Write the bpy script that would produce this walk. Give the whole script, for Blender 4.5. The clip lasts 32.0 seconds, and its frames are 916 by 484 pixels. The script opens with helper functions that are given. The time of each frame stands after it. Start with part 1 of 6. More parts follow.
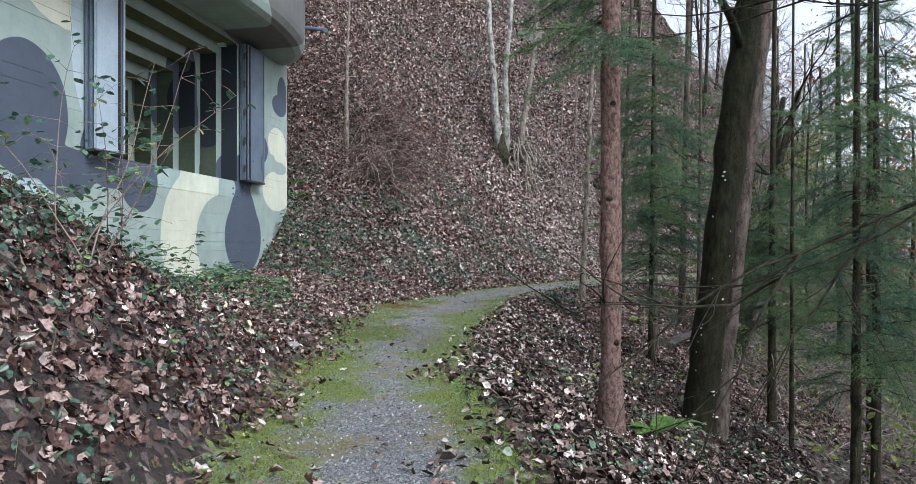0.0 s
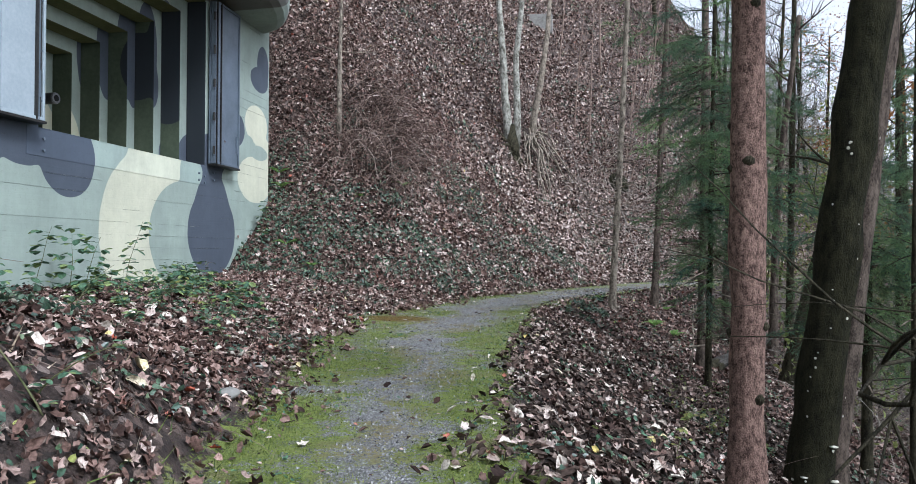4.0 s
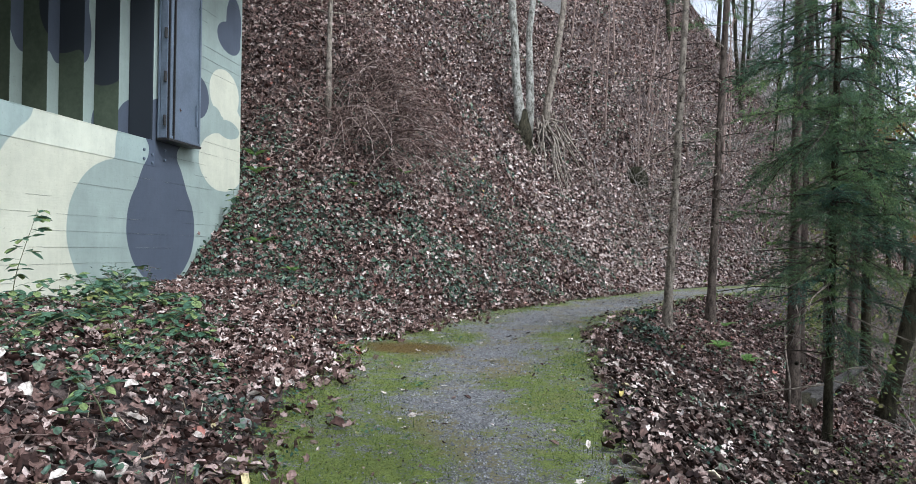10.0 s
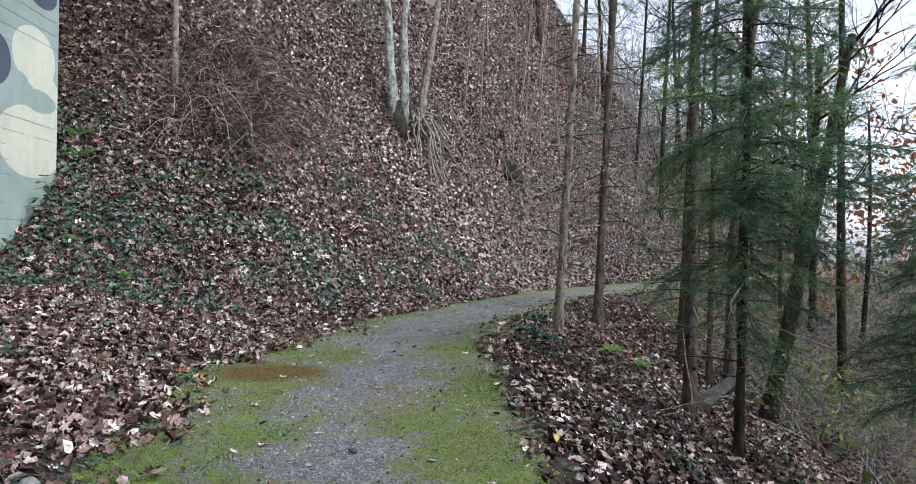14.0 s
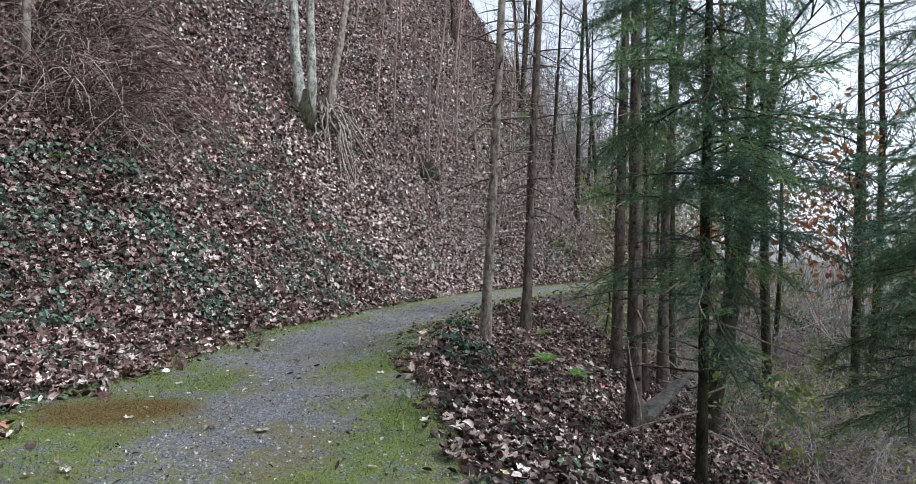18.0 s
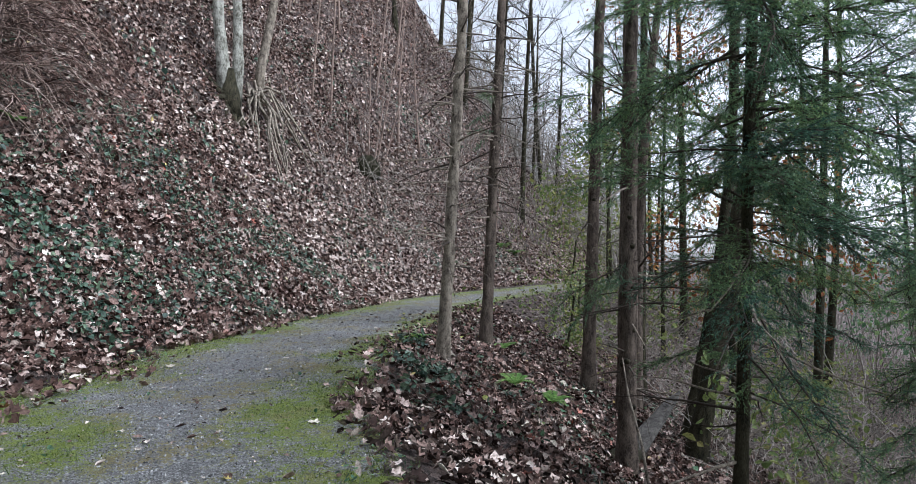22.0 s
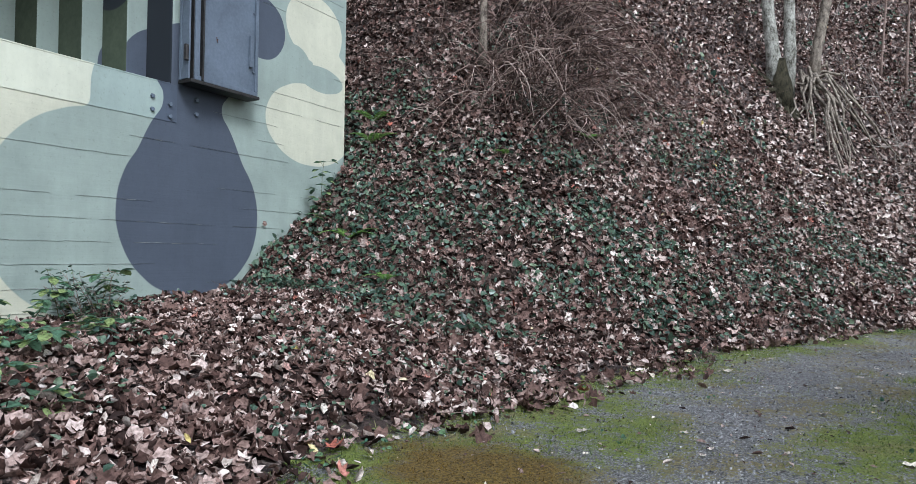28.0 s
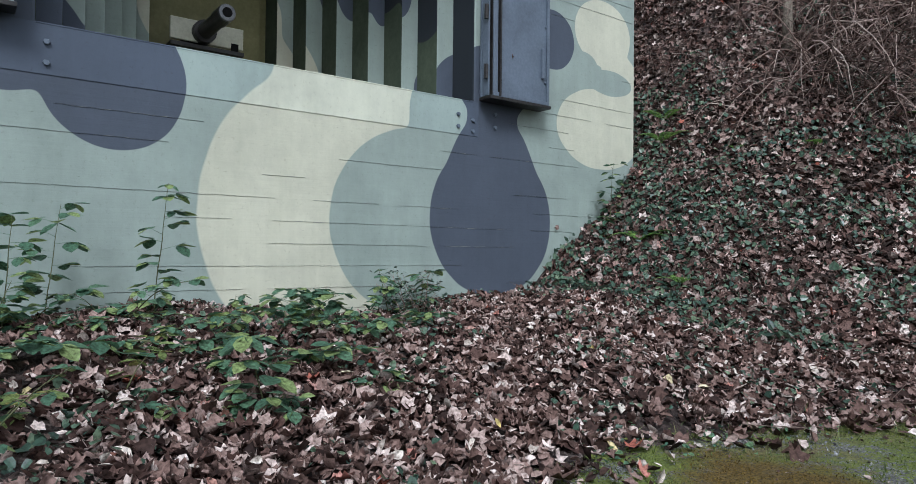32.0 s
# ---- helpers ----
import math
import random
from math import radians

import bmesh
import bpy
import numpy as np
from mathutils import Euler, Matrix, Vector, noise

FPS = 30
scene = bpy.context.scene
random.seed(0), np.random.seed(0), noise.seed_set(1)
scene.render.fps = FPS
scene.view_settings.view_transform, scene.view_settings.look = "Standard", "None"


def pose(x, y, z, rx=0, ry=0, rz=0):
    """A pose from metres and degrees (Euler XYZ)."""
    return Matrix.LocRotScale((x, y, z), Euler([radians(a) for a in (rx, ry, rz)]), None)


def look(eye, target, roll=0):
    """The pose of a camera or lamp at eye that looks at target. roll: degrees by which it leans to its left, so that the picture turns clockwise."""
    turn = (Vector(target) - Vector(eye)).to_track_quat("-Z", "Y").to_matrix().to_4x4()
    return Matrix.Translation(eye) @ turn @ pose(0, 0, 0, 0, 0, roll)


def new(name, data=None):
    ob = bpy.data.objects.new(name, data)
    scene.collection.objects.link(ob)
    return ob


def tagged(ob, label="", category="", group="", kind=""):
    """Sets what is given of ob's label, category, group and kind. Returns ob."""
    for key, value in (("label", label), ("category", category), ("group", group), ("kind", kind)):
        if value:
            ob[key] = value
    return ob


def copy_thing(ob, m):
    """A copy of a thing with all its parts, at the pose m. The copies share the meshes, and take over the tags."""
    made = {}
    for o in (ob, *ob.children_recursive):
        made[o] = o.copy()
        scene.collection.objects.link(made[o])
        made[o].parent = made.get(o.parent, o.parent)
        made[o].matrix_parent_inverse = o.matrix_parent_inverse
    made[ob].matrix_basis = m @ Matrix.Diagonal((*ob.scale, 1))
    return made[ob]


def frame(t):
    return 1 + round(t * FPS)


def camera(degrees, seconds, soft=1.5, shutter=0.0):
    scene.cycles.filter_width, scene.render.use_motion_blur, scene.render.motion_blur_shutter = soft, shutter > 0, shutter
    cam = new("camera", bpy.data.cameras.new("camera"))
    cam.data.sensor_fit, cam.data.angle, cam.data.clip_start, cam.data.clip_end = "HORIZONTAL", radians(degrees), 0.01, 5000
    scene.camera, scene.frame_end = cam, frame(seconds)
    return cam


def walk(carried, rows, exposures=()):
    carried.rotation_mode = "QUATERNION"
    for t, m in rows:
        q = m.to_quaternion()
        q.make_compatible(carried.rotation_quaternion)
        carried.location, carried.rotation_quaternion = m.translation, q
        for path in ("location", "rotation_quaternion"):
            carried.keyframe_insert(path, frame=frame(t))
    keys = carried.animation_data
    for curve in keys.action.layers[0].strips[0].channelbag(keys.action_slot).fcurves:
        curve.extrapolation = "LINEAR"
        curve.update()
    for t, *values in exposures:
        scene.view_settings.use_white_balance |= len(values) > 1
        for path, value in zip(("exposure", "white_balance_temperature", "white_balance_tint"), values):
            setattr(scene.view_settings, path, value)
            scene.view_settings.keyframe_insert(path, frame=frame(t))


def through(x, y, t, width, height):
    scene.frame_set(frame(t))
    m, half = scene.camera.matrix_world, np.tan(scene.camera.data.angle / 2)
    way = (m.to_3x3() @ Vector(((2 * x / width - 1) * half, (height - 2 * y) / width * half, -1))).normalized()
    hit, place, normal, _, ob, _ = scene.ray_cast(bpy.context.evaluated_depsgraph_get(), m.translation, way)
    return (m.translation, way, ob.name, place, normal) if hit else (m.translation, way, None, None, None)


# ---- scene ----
EXPOSURE, KELVIN = 0.92, 5720
cam = camera(68.6, 32.0, soft=0.85)
PATH = [
    (0, (8.947, -19.991, 1.334), (8.605, -18.021, 1.352), -0.2),
    (0.5, (8.869, -19.553, 1.333), (8.522, -17.584, 1.353), -0.2),
    (1, (8.755, -19.12, 1.333), (8.407, -17.15, 1.354), -0.1),
    (1.5, (8.633, -18.703, 1.333), (8.288, -16.733, 1.352), -0.1),
    (2, (8.536, -18.316, 1.327), (8.194, -16.346, 1.345), -0.1),
    (2.5, (8.447, -17.96, 1.315), (8.104, -15.989, 1.332), -0.1),
    (3, (8.336, -17.632, 1.294), (7.995, -15.661, 1.315), 0.0),
    (3.5, (8.242, -17.343, 1.275), (7.901, -15.373, 1.299), 0.2),
    (5.5, (7.952, -16.362, 1.253), (7.623, -14.389, 1.282), 0.4),
    (6, (7.868, -16.091, 1.239), (7.543, -14.118, 1.272), 0.5),
    (6.5, (7.764, -15.786, 1.221), (7.441, -13.812, 1.258), 0.8),
    (7, (7.64, -15.465, 1.229), (7.318, -13.491, 1.265), 0.7),
    (7.5, (7.511, -15.152, 1.245), (7.187, -13.179, 1.278), 0.7),
    (8, (7.396, -14.851, 1.261), (7.075, -12.877, 1.292), 0.8),
    (8.5, (7.298, -14.564, 1.276), (6.979, -12.589, 1.306), 0.9),
    (9, (7.204, -14.292, 1.295), (6.885, -12.317, 1.321), 0.6),
    (9.5, (7.101, -14.039, 1.308), (6.783, -12.064, 1.333), 0.8),
    (10, (6.994, -13.805, 1.318), (6.688, -11.829, 1.342), 0.7),
    (10.5, (6.922, -13.566, 1.329), (6.645, -11.585, 1.351), 0.7),
    (11, (6.87, -13.347, 1.339), (6.634, -11.361, 1.359), 0.7),
    (11.5, (6.825, -13.148, 1.342), (6.632, -11.157, 1.362), 0.8),
    (12, (6.78, -12.954, 1.343), (6.631, -10.96, 1.364), 0.9),
    (12.5, (6.735, -12.762, 1.343), (6.631, -10.765, 1.365), 0.9),
    (13, (6.694, -12.579, 1.339), (6.686, -10.579, 1.36), 0.7),
    (13.5, (6.645, -12.427, 1.336), (6.701, -10.428, 1.359), 0.7),
    (15.5, (6.735, -11.72, 1.272), (6.894, -9.727, 1.308), 0.0),
    (16, (6.715, -11.54, 1.264), (6.936, -9.553, 1.299), 0.1),
    (16.5, (6.698, -11.353, 1.254), (6.954, -9.37, 1.292), -0.0),
    (17, (6.699, -11.138, 1.241), (6.989, -9.16, 1.28), -0.0),
    (17.5, (6.712, -10.897, 1.236), (7.029, -8.923, 1.276), 0.0),
    (18, (6.733, -10.645, 1.224), (7.074, -8.675, 1.265), 0.1),
    (18.5, (6.745, -10.383, 1.214), (7.105, -8.416, 1.257), 0.1),
    (19, (6.748, -10.121, 1.206), (7.133, -8.159, 1.251), 0.2),
    (19.5, (6.759, -9.875, 1.202), (7.174, -7.919, 1.248), 0.2),
    (20, (6.765, -9.633, 1.206), (7.206, -7.683, 1.252), 0.2),
    (20.5, (6.766, -9.377, 1.217), (7.233, -7.433, 1.262), 0.2),
    (21, (6.78, -9.11, 1.222), (7.274, -7.173, 1.268), 0.3),
    (21.5, (6.805, -8.864, 1.221), (7.316, -6.931, 1.267), 0.4),
    (22, (6.846, -8.621, 1.217), (7.372, -6.692, 1.263), 0.4),
    (22.5, (6.881, -8.396, 1.208), (7.424, -6.472, 1.255), 0.4),
    (23, (6.899, -8.231, 1.203), (7.446, -6.308, 1.25), 0.4),
    (23.5, (6.878, -8.177, 1.2), (7.417, -6.251, 1.245), 0.4),
    (24, (6.818, -8.186, 1.19), (7.16, -6.216, 1.235), 0.4),
    (24.5, (6.768, -8.25, 1.192), (6.816, -6.251, 1.234), 0.5),
    (25, (6.752, -8.28, 1.203), (6.557, -6.29, 1.243), 0.7),
    (25.5, (6.74, -8.314, 1.211), (6.351, -6.353, 1.25), 0.9),
    (26, (6.726, -8.348, 1.221), (6.185, -6.423, 1.257), 0.9),
    (26.5, (6.724, -8.351, 1.222), (6.059, -6.465, 1.257), 0.9),
    (28.5, (6.705, -8.385, 1.226), (5.65, -6.687, 1.258), 0.8),
    (29, (6.699, -8.396, 1.226), (5.562, -6.751, 1.258), 0.8),
    (29.5, (6.697, -8.418, 1.227), (5.479, -6.833, 1.257), 0.7),
    (30, (6.711, -8.438, 1.22), (5.414, -6.916, 1.249), 0.7),
    (30.5, (6.709, -8.44, 1.215), (5.339, -6.983, 1.246), 0.7),
    (31, (6.705, -8.455, 1.21), (5.256, -7.077, 1.244), 0.7),
    (31.5, (6.711, -8.473, 1.21), (5.185, -7.18, 1.244), 0.7),
    (32, (6.716, -8.484, 1.204), (5.118, -7.28, 1.238), 0.6),
]
walk(cam, [(t, look(eye, target, roll)) for t, eye, target, roll in PATH],
     exposures=[(0, EXPOSURE, KELVIN, 10), (24, EXPOSURE, KELVIN, 10), (26, EXPOSURE - 0.2, KELVIN, 10), (29, EXPOSURE - 0.12, KELVIN, 10), (32, EXPOSURE - 0.42, KELVIN, 10)])

# ---- world, sun, exposure ----
world = bpy.data.worlds.new("overcast_sky")
scene.world = world
world.use_nodes = True
wn, wl = world.node_tree.nodes, world.node_tree.links
wn.clear()
sky = wn.new("ShaderNodeTexSky")
sky.sky_type = "NISHITA"
sky.sun_disc = False
sky.sun_elevation = radians(45)
sky.sun_rotation = radians(127)
sky.air_density, sky.dust_density, sky.ozone_density = 1.0, 1.5, 1.0
soft_sky = wn.new("ShaderNodeHueSaturation")
soft_sky.inputs["Saturation"].default_value = 0.18
bg = wn.new("ShaderNodeBackground")
bg.inputs["Strength"].default_value = 0.15
wout = wn.new("ShaderNodeOutputWorld")
wl.new(sky.outputs[0], soft_sky.inputs["Color"])
wl.new(soft_sky.outputs[0], bg.inputs["Color"])
wl.new(bg.outputs[0], wout.inputs["Surface"])
sun = new("sun", bpy.data.lights.new("sun", "SUN"))
sun.data.energy = 1.7
sun.data.angle = radians(18)
sun.data.color = (0.97, 0.99, 1.0)
sun.matrix_basis = look((16, -12, 20), (0, 0, 0))

# ---- mesh helpers ----

class Geo:
    """Collects points and faces of one mesh."""

    def __init__(self):
        self.v, self.f = [], []

    def add(self, verts, faces):
        n = len(self.v)
        self.v += [tuple(p) for p in verts]
        self.f += [tuple(n + i for i in f) for f in faces]
        return self

    def tube(self, pts, radii, sides=6, cap=True):
        pts = [Vector(p) for p in pts]
        verts, faces = [], []
        side = None
        for i, p in enumerate(pts):
            ahead = (pts[min(i + 1, len(pts) - 1)] - pts[max(i - 1, 0)])
            ahead = ahead.normalized() if ahead.length > 1e-9 else Vector((0, 0, 1))
            if side is None:
                side = ahead.orthogonal().normalized()
            side = (side - ahead * side.dot(ahead))
            side = side.normalized() if side.length > 1e-6 else ahead.orthogonal().normalized()
            other = ahead.cross(side)
            for k in range(sides):
                a = 2 * math.pi * k / sides
                verts.append(p + (side * math.cos(a) + other * math.sin(a)) * radii[i])
        for i in range(len(pts) - 1):
            for k in range(sides):
                a, b = i * sides + k, i * sides + (k + 1) % sides
                faces.append((a, b, b + sides, a + sides))
        if cap:
            faces.append(tuple(reversed(range(sides))))
            faces.append(tuple(range((len(pts) - 1) * sides, len(pts) * sides)))
        return self.add(verts, faces)

    def box(self, x0, y0, z0, x1, y1, z1):
        v = [(x, y, z) for x in (x0, x1) for y in (y0, y1) for z in (z0, z1)]
        return self.add(v, [(0, 1, 3, 2), (4, 6, 7, 5), (0, 4, 5, 1), (2, 3, 7, 6), (0, 2, 6, 4), (1, 5, 7, 3)])

    def mesh(self, name, material, smooth=True):
        me = bpy.data.meshes.new(name)
        me.from_pydata(self.v, [], self.f)
        if smooth:
            me.shade_smooth()
        me.materials.append(material)
        me.update()
        return me


def part(name, geo, material, parent=None, label="", smooth=False, bevel=0.0):
    """Links a Geo as one mesh object, under a thing or under a part."""
    ob = new(name, geo.mesh(name, material, smooth))
    if bevel:
        bm = bmesh.new()
        bm.from_mesh(ob.data)
        sharp = [e for e in bm.edges if len(e.link_faces) == 2 and e.calc_face_angle() > 0.6]
        bmesh.ops.bevel(bm, geom=sharp, offset=bevel, segments=2, affect="EDGES", profile=0.6)
        bm.to_mesh(ob.data)
        bm.free()
    if parent:
        ob.parent = parent
    if label:
        tagged(ob, label)
    return ob


def fast_mesh(name, verts, faces, material, smooth=False):
    """One mesh from arrays of points and of triangles or quads."""
    me = bpy.data.meshes.new(name)
    verts, faces = np.asarray(verts, np.float32), np.asarray(faces, np.int32)
    me.vertices.add(len(verts))
    me.vertices.foreach_set("co", verts.ravel())
    k = faces.shape[1]
    me.loops.add(faces.size)
    me.loops.foreach_set("vertex_index", faces.ravel())
    me.polygons.add(len(faces))
    me.polygons.foreach_set("loop_start", np.arange(0, faces.size, k, dtype=np.int32))
    me.polygons.foreach_set("use_smooth", np.full(len(faces), smooth))
    me.materials.append(material)
    me.update(calc_edges=True)
    return me


def scatter(places, normals, template, tris, sizes, tilt, seed, flat=1.0):
    """Copies of a small template laid on a slope, each turned and tilted by chance: points and triangles."""
    r = np.random.default_rng(seed)
    n = len(places)
    up = normals + r.normal(0, 1, (n, 3)) * np.reshape(tilt, (-1, 1))
    up /= np.linalg.norm(up, axis=1)[:, None]
    a = r.normal(0, 1, (n, 3))
    ex = np.cross(a, up)
    ex /= np.linalg.norm(ex, axis=1)[:, None] + 1e-9
    ey = np.cross(up, ex)
    t = np.asarray(template, float)
    curl = r.uniform(0.3, 1.9, n) * flat
    wide = r.uniform(0.45, 1.1, n)
    pts = (ex[:, None] * (t[:, 0] * 1)[None, :, None] * wide[:, None, None] + ey[:, None] * t[:, 1][None, :, None]
           + up[:, None] * t[:, 2][None, :, None] * curl[:, None, None])
    pts = places[:, None] + pts * np.reshape(sizes, (-1, 1, 1))
    m = len(t)
    idx = np.asarray(tris)[None] + (np.arange(n) * m)[:, None, None]
    return pts.reshape(-1, 3), idx.reshape(-1, np.asarray(tris).shape[1])


# ---- materials ----
def material(name):
    m = bpy.data.materials.new(name)
    m.use_nodes = True
    nt = m.node_tree
    return m, nt.nodes, nt.links, nt.nodes["Principled BSDF"]


def ramp(nodes, stops):
    r = nodes.new("ShaderNodeValToRGB")
    e = r.color_ramp.elements
    while len(e) < len(stops):
        e.new(0.5)
    for el, (at, col) in zip(e, stops):
        el.position, el.color = at, (*col, 1)
    return r


def noise_node(nodes, links, scale, detail=5, rough=0.6, coords=None):
    n = nodes.new("ShaderNodeTexNoise")
    n.inputs["Scale"].default_value = scale
    n.inputs["Detail"].default_value = detail
    n.inputs["Roughness"].default_value = rough
    if coords:
        links.new(coords, n.inputs["Vector"])
    return n


def mixc(nodes, links, fac, a, b, mode="MIX"):
    m = nodes.new("ShaderNodeMix")
    m.data_type, m.blend_type = "RGBA", mode
    for sock, val in ((m.inputs[0], fac), (m.inputs[6], a), (m.inputs[7], b)):
        if isinstance(val, (int, float)):
            sock.default_value = val
        elif isinstance(val, tuple):
            sock.default_value = (*val, 1)
        else:
            links.new(val, sock)
    return m.outputs[2]


def calc(nodes, links, op, a, b=0.0, c=0.0):
    m = nodes.new("ShaderNodeMath")
    m.operation = op
    for sock, val in zip(m.inputs, (a, b, c)):
        if isinstance(val, (int, float)):
            sock.default_value = val
        else:
            links.new(val, sock)
    return m.outputs[0]


def bump(nodes, links, bsdf, height, strength, dist=0.02, chain=None):
    b = nodes.new("ShaderNodeBump")
    b.inputs["Strength"].default_value = strength
    b.inputs["Distance"].default_value = dist
    links.new(height, b.inputs["Height"])
    if chain:
        links.new(chain, b.inputs["Normal"])
    links.new(b.outputs[0], bsdf.inputs["Normal"])
    return b.outputs[0]


def place_node(nodes):
    return nodes.new("ShaderNodeNewGeometry").outputs["Position"]


def mat_grain(name, dark, light, scale, rough=0.85, relief=0.4, dist=0.01, stretch=(1, 1, 1), metal=0.0, fine=9.0, sharp=0.15):
    """A surface of two tones with coarse stains and a fine grain."""
    m, n, l, b = material(name)
    mp = n.new("ShaderNodeMapping")
    mp.inputs["Scale"].default_value = stretch
    l.new(place_node(n), mp.inputs["Vector"])
    c = noise_node(n, l, scale, 6, 0.65, mp.outputs[0])
    g = noise_node(n, l, scale * fine, 4, 0.6, mp.outputs[0])
    both = calc(n, l, "ADD", calc(n, l, "MULTIPLY", c.outputs[0], 0.6), calc(n, l, "MULTIPLY", g.outputs[0], 0.4))
    r = ramp(n, [(0.5 - sharp, dark), (0.5 + sharp, light)])
    l.new(both, r.inputs[0])
    l.new(r.outputs[0], b.inputs["Base Color"])
    b.inputs["Roughness"].default_value = rough
    b.inputs["Metallic"].default_value = metal
    b.inputs["Specular IOR Level"].default_value = 0.5 if rough < 0.75 else 0.12
    bump(n, l, b, both, relief, dist)
    return m


def mat_leaves(name, stops, rough=0.7, spec=0.3, through=0.0):
    """Leaves that take their colour one by one."""
    m, n, l, b = material(name)
    geo = n.new("ShaderNodeNewGeometry")
    r = ramp(n, stops)
    l.new(geo.outputs["Random Per Island"], r.inputs[0])
    g = noise_node(n, l, 45, 4, 0.6, geo.outputs["Position"])
    shade = ramp(n, [(0.34, (0.42, 0.39, 0.37)), (0.5, (0.9, 0.89, 0.88)), (0.66, (1.3, 1.3, 1.3))])
    l.new(g.outputs[0], shade.inputs[0])
    l.new(mixc(n, l, 1.0, r.outputs[0], shade.outputs[0], "MULTIPLY"), b.inputs["Base Color"])
    b.inputs["Roughness"].default_value = rough
    b.inputs["Specular IOR Level"].default_value = spec
    if through:
        # thin leaves let some light through
        tr, mx = n.new("ShaderNodeBsdfTranslucent"), n.new("ShaderNodeMixShader")
        l.new(b.inputs["Base Color"].links[0].from_socket, tr.inputs["Color"])
        mx.inputs[0].default_value = through
        l.new(b.outputs[0], mx.inputs[1])
        l.new(tr.outputs[0], mx.inputs[2])
        l.new(mx.outputs[0], n["Material Output"].inputs["Surface"])
    return m


SAGE, CREAM, SLATE, PALE = (0.29, 0.345, 0.31), (0.55, 0.545, 0.43), (0.064, 0.078, 0.106), (0.39, 0.46, 0.48)


def blobs(n, l, pos, shapes, soft=0.12):
    """Where one camouflage colour lies: ellipses (y, z, half width, half height) that flow together. 1 inside, 0 outside."""
    out = None
    for y, z, ry, rz in shapes:
        s = n.new("ShaderNodeVectorMath")
        s.operation = "SUBTRACT"
        l.new(pos, s.inputs[0])
        s.inputs[1].default_value = (0, y, z)
        k = n.new("ShaderNodeVectorMath")
        k.operation = "MULTIPLY"
        l.new(s.outputs[0], k.inputs[0])
        k.inputs[1].default_value = (0, 1 / ry, 1 / rz)
        d = n.new("ShaderNodeVectorMath")
        d.operation = "LENGTH"
        l.new(k.outputs[0], d.inputs[0])
        out = d.outputs["Value"] if out is None else calc(n, l, "SMOOTH_MIN", out, d.outputs["Value"], soft)
    edge = n.new("ShaderNodeMapRange")
    edge.inputs["From Min"].default_value = 1.006
    edge.inputs["From Max"].default_value = 0.994
    l.new(out, edge.inputs["Value"])
    return edge.outputs[0]


